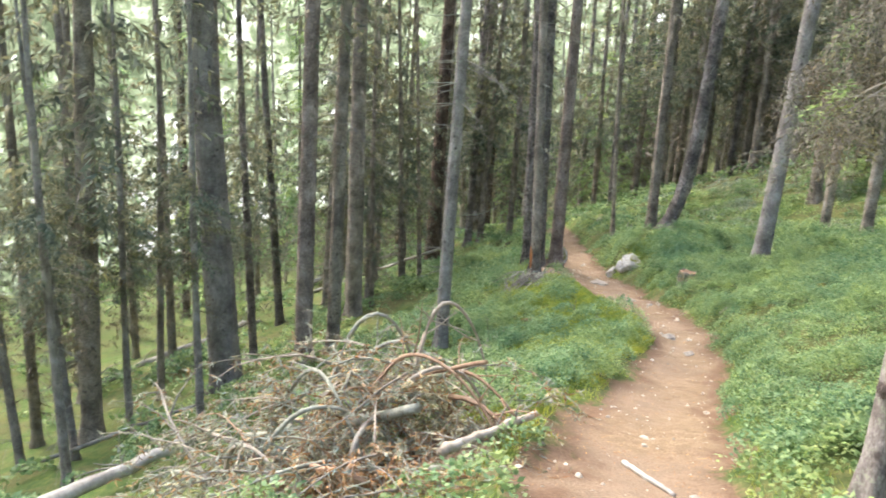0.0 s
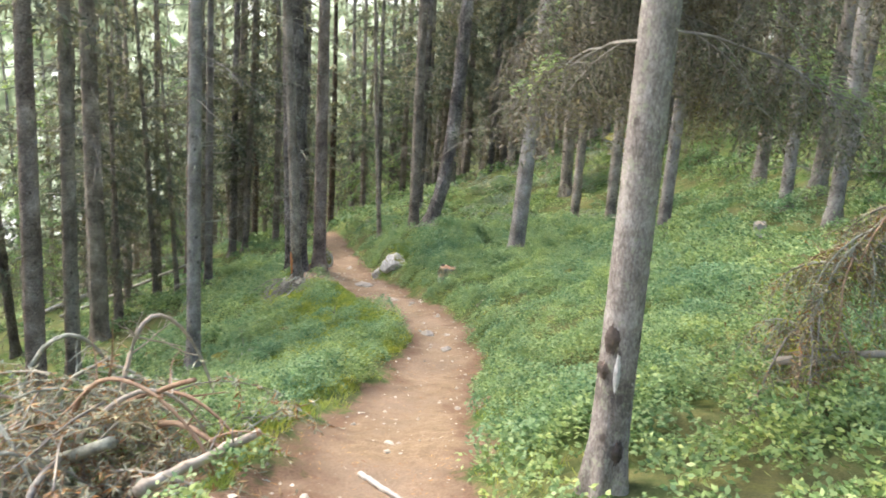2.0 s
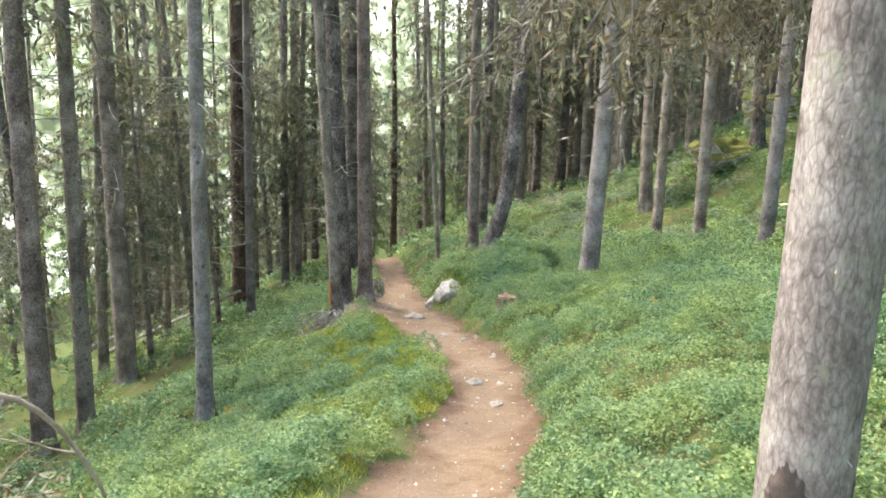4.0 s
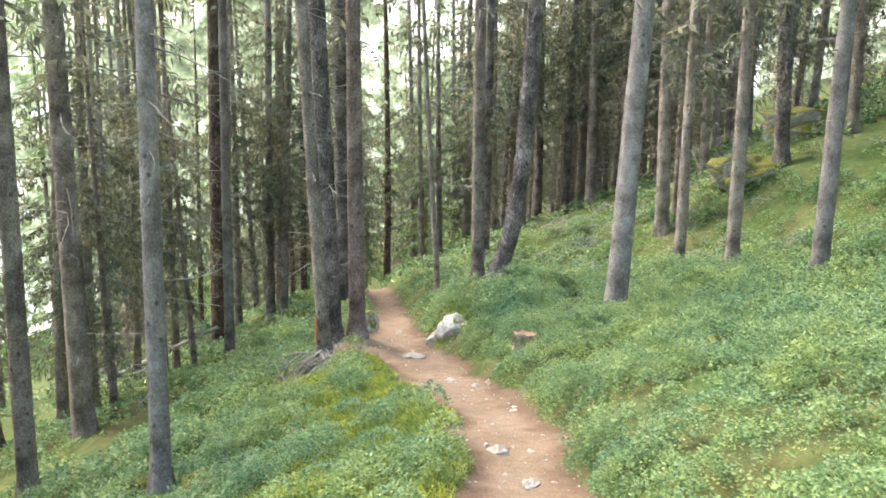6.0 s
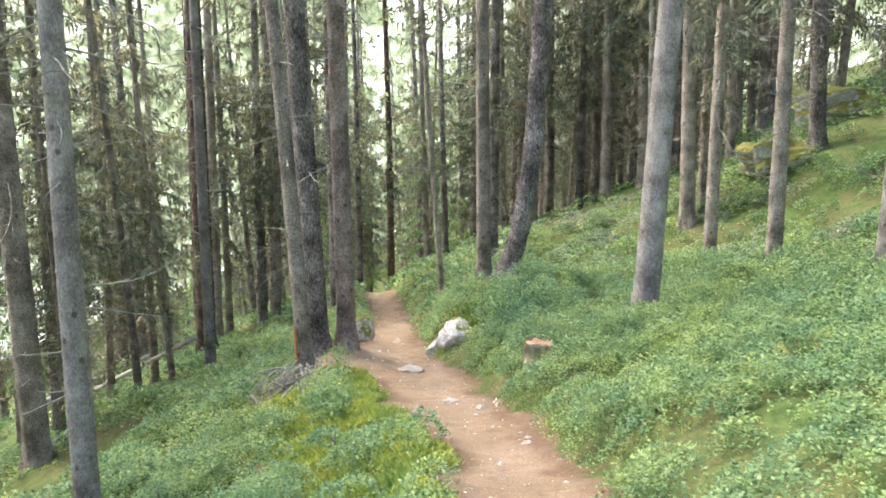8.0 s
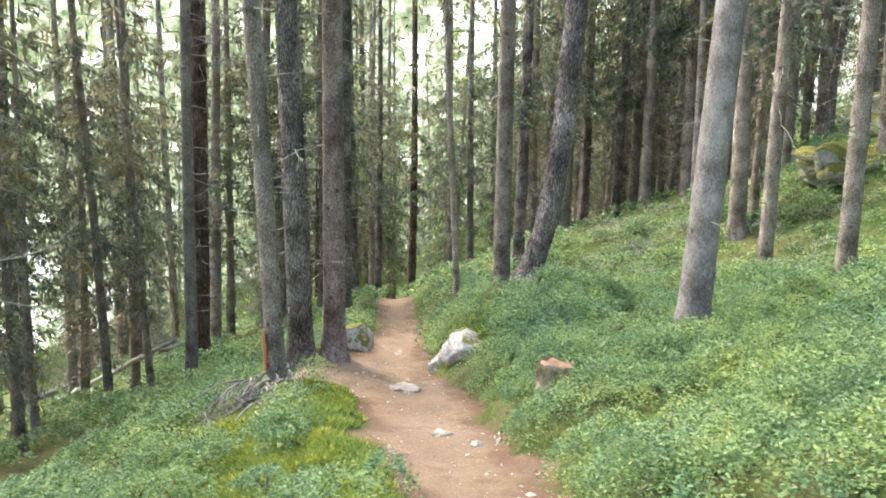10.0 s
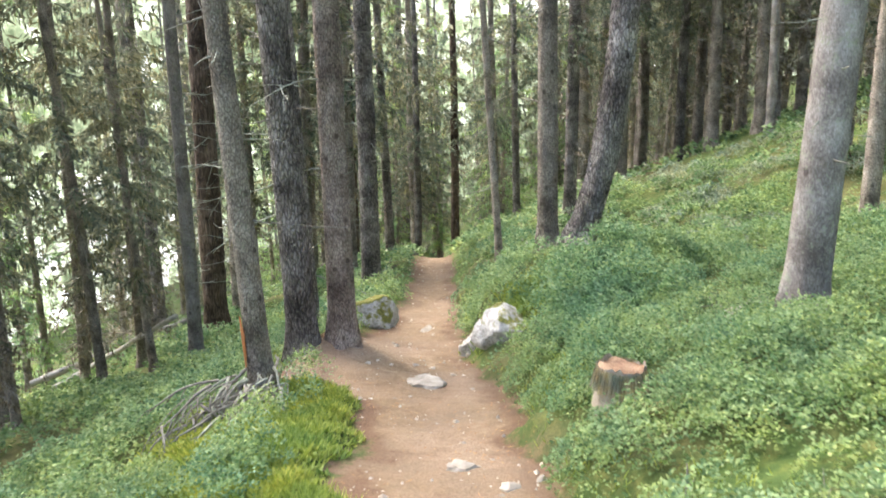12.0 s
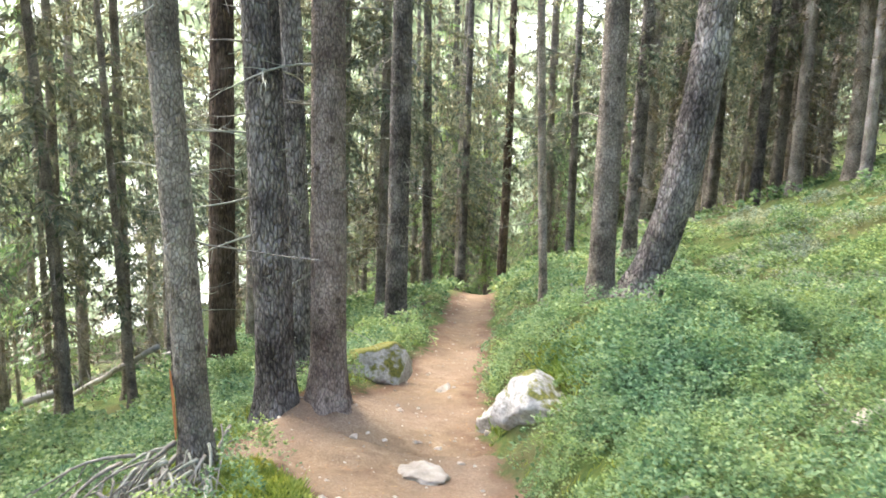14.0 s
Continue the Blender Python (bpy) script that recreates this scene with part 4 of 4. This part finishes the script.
label = "low bilberry bushes with small fresh green leaves"
tagged(bushes("bilberry_bushes", 24000, -3.1, 3.6, 0.4, 15.5, 0.0275, 0.26, 15, 38, BERRY, None, 0.22), label, "undergrowth", kind="stuff")
tagged(bushes("bilberry_bushes", 14500, -4.6, 5.4, -3.2, 18.5, 0.042, 0.27, 15, 31, BERRY, (-3.0, 3.5, 0.5, 15.4), 0.25), label, "undergrowth", kind="stuff")
tagged(bushes("bilberry_bushes", 14000, -8.5, 9.5, -5.0, 25, 0.06, 0.30, 9, 32, BERRY, (-4.4, 5.2, -3.0, 18.3), 0.32), label, "undergrowth", kind="stuff")
tagged(bushes("bilberry_bushes", 14000, -17, 17, -6, 52, 0.13, 0.32, 7, 33, BERRY, (-8.2, 9.2, -4.7, 24.5), 0.5), label, "undergrowth", kind="stuff")
tagged(bushes("bilberry_bushes", 4000, -34, 30, -14, 62, 0.25, 0.34, 6, 34, BERRY, (-16.5, 16.5, -5.5, 51), 0.8), label, "undergrowth", kind="stuff")
tagged(bushes("bilberry_bushes", 1500, 0.15, 1.9, 12.6, 15.2, 0.034, 0.37, 16, 36, BERRY, None, 0.26), "taller bilberry mound beside the whitish boulder", "undergrowth", kind="stuff")
tagged(bushes("bilberry_bushes", 1300, 0.7, 2.6, 7.4, 10.2, 0.0275, 0.22, 15, 39, BERRY, None, 0.2), label, "undergrowth", kind="stuff")
tagged(bushes("heather_bushes", 6000, 0.6, 7.5, 15.8, 27, 0.045, 0.2, 8, 37, HEATH, None, 0.24, lambda x, y: np.clip(wobble(x, y, 0.9, 15.0) * 2.2, 0, 1)),
       "pale grey-green heather bushes on the slope", "undergrowth", kind="stuff")

# olive moss creeping over the bank behind the boulder
g = np.random.default_rng(44)
x, y = g.normal(0.12, 0.2, 5000), g.normal(14.2, 0.22, 5000)
a = g.uniform(0, 6.283, 5000)
tagged(new("moss_cushion", quads_mesh("moss_cushion", spray(np.c_[x, y, height(x, y)], np.c_[np.cos(a), np.sin(a), g.uniform(0.5, 1.5, 5000)], g.uniform(0.03, 0.14, 5000), g.uniform(0.01, 0.02, 5000), g, 0.8), GRASS)),
       "olive moss on the bank behind the whitish boulder", "moss", kind="stuff")

g = np.random.default_rng(41)
x, y = g.uniform(-5, 3, 900000), g.uniform(-2, 18, 900000)
e = off_trail(x, y)
near_edge = np.exp(-((np.abs(e) - 0.5) / 0.6) ** 2) * (e < 0) + 0.12 * np.exp(-((e - 0.2) / 0.3) ** 2) * (e > 0)
ok = (g.random(len(x)) < near_edge * np.clip(0.4 + 0.8 * wobble(x, y, 0.5, 12.0), 0.0, 1) * 0.75) & (trodden(x, y) < 0.45)
x, y = x[ok], y[ok]
a = g.uniform(0, 6.283, len(x))
tagged(new("grass", quads_mesh("grass", spray(np.c_[x, y, height(x, y)], np.c_[np.cos(a) * 0.6, np.sin(a) * 0.6, g.uniform(0.5, 1.3, len(a))], g.uniform(0.04, 0.13, len(a)), g.uniform(0.005, 0.010, len(a)), g, 1.0), GRASS)),
       "short yellow-green grass and moss along the trail's edge", "grass", kind="stuff")


# soft yellow-green moss on the bank left of the trail
g = np.random.default_rng(43)
x, y = g.uniform(-4.2, 0.6, 160000), g.uniform(4.2, 13.0, 160000)
e = off_trail(x, y)
ok = (g.random(len(x)) < np.exp(-((e + 0.7) / 0.9) ** 4) * (e < 0) * np.clip((y - 4.5) / 1.5, 0, 1)) & (trodden(x, y) < 0.5)
x, y = x[ok], y[ok]
a = g.uniform(0, 6.283, len(x))
lift = 0.05 + 0.04 * wobble(x, y, 0.25, 2.0) + 0.03 * g.random(len(x))
tagged(new("moss_carpet", quads_mesh("moss_carpet", spray(np.c_[x, y, height(x, y)], np.c_[np.cos(a), np.sin(a), g.uniform(0.4, 1.4, len(a))], np.clip(lift, 0.025, 0.14), g.uniform(0.012, 0.026, len(a)), g, 0.8), GRASS)),
       "soft yellow-green moss and grass on the bank", "moss", kind="stuff")


# ---- wood lying and standing about ----
def log(name, a, b, radius, material, label, category="log", sag=0.0, raise_by=0.5, stubs=3, lift=0.0):
    """A fallen stem between two ground places, with broken stubs."""
    r = np.random.default_rng(int(abs(a[0] * 313 + a[1] * 71)) + 1)
    pa, pb = np.array([*a, ground_at(*a) + radius * raise_by]), np.array([*b, ground_at(*b) + radius * raise_by + lift])
    t = np.linspace(0, 1, 18)
    line = pa + (pb - pa) * t[:, None]
    line[:, 2] = np.maximum(line[:, 2], height(line[:, 0], line[:, 1]) + radius * 0.4) if sag == 0 else line[:, 2]
    line += 0.15 * radius * r.normal(size=line.shape)
    ob = new(name)
    v, f = tube(line, radius * np.linspace(1, 0.7, 18), 12, 0.05, r)
    piece("stem", mesh_of("stem", v, f, material), ob)
    for _ in range(stubs):
        k = int(r.integers(3, 16))
        w = r.normal(size=3)
        w[2] = abs(w[2])
        v, f = joined(branch_pieces(line[k], w, r.uniform(0.15, 0.7), radius * 0.22, r, 0.2, 1))
        piece("stub", mesh_of("stub", v, f, TWIG), ob)
    return tagged(ob, label, category)


log("fallen_log", (-6.1, -0.7), (-5.95, 5.7), 0.095, GREY_LOG, "long bleached fallen trunk lying on the slope", stubs=4)
log("fallen_log", (-13.6, 13.0), (-10.6, 16.5), 0.11, GREY_LOG, "bleached fallen trunk among the trees", stubs=5)
log("fallen_log", (-11.2, 21.4), (-8.2, 24.8), 0.08, GREY_LOG, "thin fallen trunk lying below the trees", sag=1, raise_by=4, stubs=7)
log("fallen_log", (-10.6, 21.1), (-5.2, 16.75), 0.055, GREY_LOG, "thin bleached pole leaning against a spruce", sag=1, stubs=6, lift=0.8)
log("fallen_log", (-9.6, 5.5), (-7.6, 7.4), 0.04, TWIG, "thin dead stem lying across the slope", sag=1, raise_by=6, stubs=6)
log("fallen_log", (1.85, 12.2), (2.45, 13.15), 0.055, BARE_WOOD, "short weathered branch lying beside the big spruce", stubs=1)
log("fallen_log", (-0.98, 1.5), (-1.06, 2.15), 0.035, GREY_LOG, "short pale stick in the grass beside the trail", stubs=0)
log("fallen_log", (-0.35, 0.15), (-0.05, -0.5), 0.02, GREY_LOG, "pale bent stick lying on the trail", stubs=0)
log("fallen_log", (1.2, 7.5), (1.55, 8.4), 0.018, BARE_WOOD, "thin dry branch among the bilberries", stubs=2)
log("fallen_log", (-2.2, 8.05), (-2.65, 7.35), 0.05, GREY_LOG, "curved grey root piece in the moss", stubs=3)
log("fallen_log", (-4.4, 20.5), (-2.9, 22.6), 0.06, DARK_LOG, "dark fallen branches behind the tree", stubs=8)

# rotten chunk in the moss
r = np.random.default_rng(77)
chunk = new("rotten_wood", stone_mesh("rotten_wood", r, (0.26, 0.13, 0.13), ROT_WOOD, 4, 0.45))
chunk.matrix_basis = pose(-1.87, 8.5, ground_at(-1.87, 8.5) + 0.07, 8, -6, 20)
tagged(chunk, "red-brown chunk of rotten wood lying in moss", "wood")
for x, y, s in [(-3.75, 8.5, 0.5), (-2.75, 7.75, 0.42)]:
    stone("moss_clump", x, y, (s, s * 0.8, s * 0.6), MOSSY_ROCK, "moss-covered hummock beside the spruce", "moss", 0.35, 30, 4, 0.3)


STRAW = leaf_material("straw_lichen", (0.20, 0.16, 0.09), (0.36, 0.30, 0.18), (0.50, 0.44, 0.28), 3.0, 0.15, 0.9)
STUMP_TOP = simple("stump_top", (0.2, 0.11, 0.065), (0.5, 0.34, 0.21), 34, bump=0.9, distance=0.03)


def stump(x, y, radius, tall, label, rotten=True):
    """A sawn or broken stump with torn fibres round a rotten core."""
    r = np.random.default_rng(int(abs(x * 91 + y * 17)) + 9)
    ob = new("tree_stump")
    sides, rings = 40, 14
    ang = np.linspace(0, 2 * np.pi, sides, endpoint=False)
    t = np.linspace(0, 1, rings)
    rim = 1 + 0.05 * np.sin(ang * 3 + 1) + 0.035 * r.normal(size=sides)
    rr = radius * (1 + 0.12 * np.exp(-t / 0.18))[:, None] * (1 + 0.05 * np.sin(ang * 7)[None] + 0.03 * r.normal(size=(rings, sides)))
    z = t[:, None] * tall * rim[None] - 0.1
    v = np.stack([rr * np.cos(ang), rr * np.sin(ang), z + 0 * rr], -1).reshape(-1, 3)
    i = np.arange(rings - 1)[:, None] * sides + np.arange(sides)[None]
    j = np.arange(rings - 1)[:, None] * sides + (np.arange(sides)[None] + 1) % sides
    f = np.stack([i, j, j + sides, i + sides], -1).reshape(-1, 4)
    piece("side", mesh_of("side", v, f, BARE_WOOD if rotten else GREY_LOG), ob, "weathered grey splintered side")
    bm = bmesh.new()
    bmesh.ops.create_circle(bm, cap_ends=True, segments=40, radius=radius * 0.99)
    bmesh.ops.inset_region(bm, faces=bm.faces[:], thickness=radius * 0.3)
    bmesh.ops.triangulate(bm, faces=bm.faces[:])
    bmesh.ops.subdivide_edges(bm, edges=bm.edges[:], cuts=2, use_grid_fill=True)
    for q in bm.verts:
        q.co.z = tall * 0.97 - 0.1 + 0.13 * tall * noise.fractal(q.co * 14, 1.0, 2.0, 3)
    part("top", bm, STUMP_TOP if rotten else BARE_WOOD, ob, "crumbling orange rotten top" if rotten else "pale sawn top")
    if rotten:
        k = 2600
        a = r.uniform(0, 6.283, k)
        p = np.c_[np.cos(a) * radius * 1.03, np.sin(a) * radius * 1.03, tall * (0.93 + 0.07 * r.random(k)) - 0.1]
        w = np.c_[np.cos(a) * 0.25, np.sin(a) * 0.25, -np.ones(k)]
        piece("lichen_fringe", quads_mesh("lichen_fringe", spray(p, w, tall * r.uniform(0.08, 0.5, k), r.uniform(0.006, 0.014, k), r, 1.0), STRAW), ob, "hanging fringe of yellowish lichen")
    ob.matrix_basis = pose(x, y, ground_at(x, y), r.normal() * 3, r.normal() * 3, 0)
    return tagged(ob, label, "tree stump")


stump(0.92, 10.5, 0.15, 0.34, "weathered grey stump with crumbling orange top in bilberries")
stump(6.73, 10.12, 0.11, 0.35, "small dark old stump on the green slope", False)
stump(-1.89, 16.4, 0.075, 0.32, "small cut stump beside a rounded boulder", False)
stump(-0.06, 19.6, 0.07, 0.35, "small reddish broken stump in the bushes", False)
for x, y, h in [(-1.07, 8.14, 0.42), (-0.72, 7.6, 0.26), (1.1, 8.95, 0.3), (4.6, 9.2, 0.3)]:
    r = np.random.default_rng(int(abs(y * 50)))
    v, f = joined(branch_pieces((0, 0, -0.05), (0.05, 0.0, 1.0), h, 0.013, r, 0.0, 1))
    ob = tagged(new("dead_sapling", mesh_of("dead_sapling", v, f, TWIG)), "thin bare dead sapling stick among the bushes", "stick")
    ob.matrix_basis = pose(x, y, ground_at(x, y))


def patch_on(x, y, lean, dia, h0, h1, a0, a1, material, name, label, parent):
    """A thin ragged patch that follows the round of a trunk."""
    r = np.random.default_rng(int(h0 * 100 + a0 + 500))
    bm = bmesh.new()
    rows, cols_ = 14, 10
    grid = []
    for i in range(rows):
        t = i / (rows - 1)
        w = (0.35 + 0.65 * math.sin(math.pi * min(max(t, 0.05), 0.95))) * (0.85 + 0.2 * r.random())
        line = []
        for k in range(cols_):
            s = k / (cols_ - 1)
            ang = radians((a0 + a1) / 2 + (a1 - a0) * (s - 0.5) * w)
            rad = dia / 2 * 1.06 * 1.075 + 0.006 * math.sin(math.pi * s)
            line.append(bm.verts.new((rad * math.cos(ang), rad * math.sin(ang), h0 + (h1 - h0) * t + 0.01 * r.normal())))
        grid.append(line)
    for i in range(rows - 1):
        for k in range(cols_ - 1):
            bm.faces.new((grid[i][k], grid[i][k + 1], grid[i + 1][k + 1], grid[i + 1][k]))
    return part(name, bm, material, parent, label)


by_place = {(round(o.matrix_basis.translation.x, 2), round(o.matrix_basis.translation.y, 2)): o for o in scene.objects if o.type == "EMPTY"}
scar_tree, needle_tree = by_place[(0.98, -0.78)], by_place[(-2.1, 12.1)]
patch_on(0, 0, 0, 0.193, 0.82, 0.97, -145, -100, SCAR, "bark_scar", "dark open wound in the bark", scar_tree)
patch_on(0, 0, 0, 0.193, 0.62, 0.82, -110, -90, RESIN, "resin_streak", "whitish dried resin streak", scar_tree)
patch_on(0, 0, 0, 0.193, 0.68, 0.77, -165, -120, SCAR, "bark_scar", "dark open wound in the bark", scar_tree)
patch_on(0, 0, 0, 0.21, 0.22, 0.34, -95, -60, SCAR, "bark_scar", "dark open wound in the bark", scar_tree)
patch_on(0, 0, 0, 0.222, 0.28, 0.75, -165, -118, ORANGE_WOOD, "bark_scar", "long orange strip of bare wood", needle_tree)

# roots and twigs gathered at the foot of the spruce on the bank
r = np.random.default_rng(90)
tangle = new("root_tangle")
for k in range(110):
    s = np.array([-2.2 + r.normal() * 0.26, 11.7 + r.normal() * 0.32, 0])
    s[2] = ground_at(s[0], s[1]) + r.uniform(0.03, 0.30)
    w = np.array([r.normal() * 0.7 - 0.1, -1.0 + r.normal() * 0.7, -0.25 + 0.25 * r.normal()])
    v, f = joined(branch_pieces(s, w, r.uniform(0.25, 0.8), r.uniform(0.005, 0.018), r, 0.9, 5))
    v[:, 2] = np.maximum(v[:, 2], height(v[:, 0], v[:, 1]) - 0.01)
    piece("root", mesh_of("root", v, f, TWIG if k % 3 else LICHEN_TWIG), tangle)
tagged(tangle, "tangle of bare grey roots and twigs below a spruce", "roots")


# ---- heaps of brushwood ----
def brush_heap(x, y, wide, deep, tall, limbs, needles, dry, label, seed, lean=(0.0, 0.0), pale=False):
    """A heap of cut boughs: limbs of their own, with dry needles hanging from them."""
    r = np.random.default_rng(seed)
    ob = new("brush_heap")
    hang = []
    for k in range(limbs):
        a = r.uniform(0, 6.283)
        s = np.array([x + r.normal() * wide * 0.33, y + r.normal() * deep * 0.33, 0.0])
        fall = math.exp(-(((s[0] - x) / wide) ** 2 + ((s[1] - y) / deep) ** 2) * 3)
        s[2] = ground_at(s[0], s[1]) + tall * fall * r.random() ** 0.7
        w = np.array([math.cos(a) + lean[0], math.sin(a) + lean[1], r.uniform(-0.1, 0.7)])
        thick = r.random() < 0.1
        length = r.uniform(0.5, 1.5) * (1.2 if thick else 0.9)
        rad = r.uniform(0.016, 0.03) if thick else r.uniform(0.004, 0.011)
        got = branch_pieces(s, w, length, rad, r, 0.9, 5)
        v, f = joined(got)
        v[:, 2] = np.maximum(v[:, 2], height(v[:, 0], v[:, 1]) + 0.004)
        piece("bough", mesh_of("bough", v, f, [LICHEN_TWIG, LICHEN_TWIG, TWIG, TWIG, RUST_TWIG, BARE_WOOD][5 if pale and r.random() < 0.7 else int(r.integers(6))]), ob)
        pts = v[r.integers(0, len(v), needles)]
        hang.append(spray(pts, np.c_[r.normal(size=(needles, 2)) * 0.8, r.uniform(-1, 0.3, needles)], r.uniform(0.025, 0.09, needles), r.uniform(0.007, 0.015, needles), r, 1.0))
    hang = np.concatenate(hang)
    half = r.random(len(hang)) < dry
    piece("dry_needles", quads_mesh("dry_needles", hang[half], RUST), ob, "rust-brown dry needles")
    piece("lichen", quads_mesh("lichen", hang[~half], LICHEN), ob, "grey-green lichen and faded needles")
    return tagged(ob, label, "brushwood")


brush_heap(-2.45, 0.25, 1.5, 1.5, 1.15, 130, 260, 0.35, "heap of dry spruce boughs with lichen and rust-brown needles", 61)
brush_heap(-1.95, -0.8, 0.7, 0.8, 0.4, 40, 160, 0.8, "low heap of rust-brown needles and twigs beside the trail", 62)
brush_heap(-2.75, -0.5, 1.0, 0.8, 0.6, 50, 170, 0.12, "heap of lichen-covered grey twigs beside the trail", 66)


def fallen_top(x, y, wide, tall, seed, label):
    """A dead spruce top lying bowed on the slope, its faded boughs draped to the ground."""
    r = np.random.default_rng(seed)
    ob = new("fallen_spruce_top")
    foot = ground_at(x, y)
    s = np.linspace(0, 1, 22)
    line = np.c_[x - wide + 2.1 * wide * s, y + 0.5 * s, foot + 0.06 + tall * np.sin(np.pi * np.clip(s * 0.8 + 0.02, 0, 1)) ** 0.75]
    v, f = tube(line, np.linspace(0.018, 0.05, 22), 9, 0.06, r)
    piece("stem", mesh_of("stem", v, f, LICHEN_TWIG), ob, "pale lichen-covered bowed stem")
    slips = []
    for q in range(64):
        k = int(r.integers(1, 21))
        side = 1 if r.random() < 0.3 else -1
        d = np.array([r.normal() * 0.45 - 0.25, side * r.uniform(0.4, 1.0), r.uniform(-0.3, 0.3)])
        got = bent_line(line[k], d, r.uniform(0.4, 1.0), 8, 1.3, 0.06, r)
        limb = [tube(got, np.linspace(0.011, 0.003, 9), 5)]
        for m in range(2, 9):
            for _ in range(3):
                strand = bent_line(got[m], r.normal(size=3) * 0.6 + [0, 0, -0.8], r.uniform(0.1, 0.45), 4, 0.8, 0.1, r)
                limb.append(tube(strand, np.linspace(0.0035, 0.0012, 5), 3, cap=False))
                spot = np.repeat(strand, 3, 0) + r.normal(size=(15, 3)) * 0.012
                slips.append(spray(spot, np.c_[r.normal(size=(15, 2)) * 0.7, r.uniform(-1.2, 0.1, 15)], r.uniform(0.025, 0.07, 15), r.uniform(0.006, 0.014, 15), r, 1.0))
        v, f = joined(limb)
        v[:, 2] = np.maximum(v[:, 2], height(v[:, 0], v[:, 1]) + 0.004)
        piece("bough", mesh_of("bough", v, f, (TWIG, LICHEN_TWIG, RUST_TWIG)[q % 3]), ob)
    slips = np.concatenate(slips)
    part_of = r.random(len(slips))
    piece("dry_needles", quads_mesh("dry_needles", slips[part_of < 0.6], STRAW), ob, "straw-brown dry needles")
    piece("faded_needles", quads_mesh("faded_needles", slips[(part_of >= 0.6) & (part_of < 0.85)], GRASS), ob, "olive faded needles")
    piece("rusty_needles", quads_mesh("rusty_needles", slips[part_of >= 0.85], RUST), ob, "rust-brown needles")
    return tagged(ob, label, "brushwood")


fallen_top(3.35, 0.45, 0.85, 1.25, 63, "dead bowed spruce top with straw-brown needles lying on the slope")
log("broken_limb", (2.35, 0.25), (3.6, 0.0), 0.03, BARE_WOOD, "pale bare limb lying below the dead spruce top", "limb", sag=1, raise_by=12, stubs=5)
brush_heap(-9.9, 22.6, 2.0, 1.6, 1.1, 80, 8, 0.9, "tangle of bleached and reddish dead branches below the trees", 64, pale=True)
brush_heap(2.95, 27.4, 0.8, 0.8, 0.5, 14, 4, 0.3, "bleached dead branches on the ridge", 65)
log("broken_limb", (-3.35, 0.35), (-1.75, -0.35), 0.05, LICHEN_TWIG, "thick broken limb lying on the brush heap", "limb", sag=1, raise_by=9, stubs=6)
log("broken_limb", (-1.5, -0.75), (-1.0, 0.05), 0.035, BARE_WOOD, "peeled branch sticking out of the brush heap", "limb", sag=1, raise_by=5, stubs=2)
log("broken_limb", (-2.9, 1.2), (-1.35, -0.1), 0.022, RUST_TWIG, "reddish bent bough on the brush heap", "limb", sag=1, raise_by=28, stubs=5)

# pale arching limbs on the heap beside the trail
for k, (a, b, high, mat_limb) in enumerate([((-3.5, 0.2), (-2.2, 0.9), 0.75, LICHEN_TWIG), ((-2.6, 0.5), (-1.2, -0.35), 0.85, RUST_TWIG), ((-3.3, -0.3), (-2.5, -0.9), 0.55, BARE_WOOD),
                                            ((-2.9, 0.9), (-1.7, 1.0), 0.95, LICHEN_TWIG), ((-2.3, -0.1), (-1.3, 0.3), 0.7, BARE_WOOD), ((-3.3, 0.5), (-2.0, -0.6), 1.0, LICHEN_TWIG),
                                            ((-2.2, 0.7), (-1.1, 0.1), 0.6, RUST_TWIG), ((-3.0, -0.8), (-1.9, -0.2), 0.65, LICHEN_TWIG), ((-2.1, 0.4), (-1.5, 1.3), 1.15, BARE_WOOD), ((-2.7, 0.1), (-2.0, 1.0), 1.3, LICHEN_TWIG)]):
    t = np.linspace(0, 1, 16)
    x, y = a[0] + (b[0] - a[0]) * t, a[1] + (b[1] - a[1]) * t
    za, zb = ground_at(*a), ground_at(*b)
    line = np.c_[x + 0.03 * np.sin(t * 7 + k), y + 0.03 * np.cos(t * 6), za + (zb - za) * t + high * np.sin(np.pi * t) ** 0.8]
    limb = new("arching_limb")
    v, f = tube(line, np.linspace(0.022, 0.009, 16), 7, 0.06, np.random.default_rng(k))
    piece("stem", mesh_of("stem", v, f, mat_limb), limb)
    rr_ = np.random.default_rng(200 + k)
    for q in range(5):
        m = int(rr_.integers(3, 14))
        v, f = joined(branch_pieces(line[m], rr_.normal(size=3) + [0, 0, 0.6], rr_.uniform(0.2, 0.5), 0.008, rr_, 0.3, 2))
        piece("side_twig", mesh_of("side_twig", v, f, mat_limb), limb)
    tagged(limb, "pale bare limb arching out of the brush heap", "branch", "limbs on the brush heap")
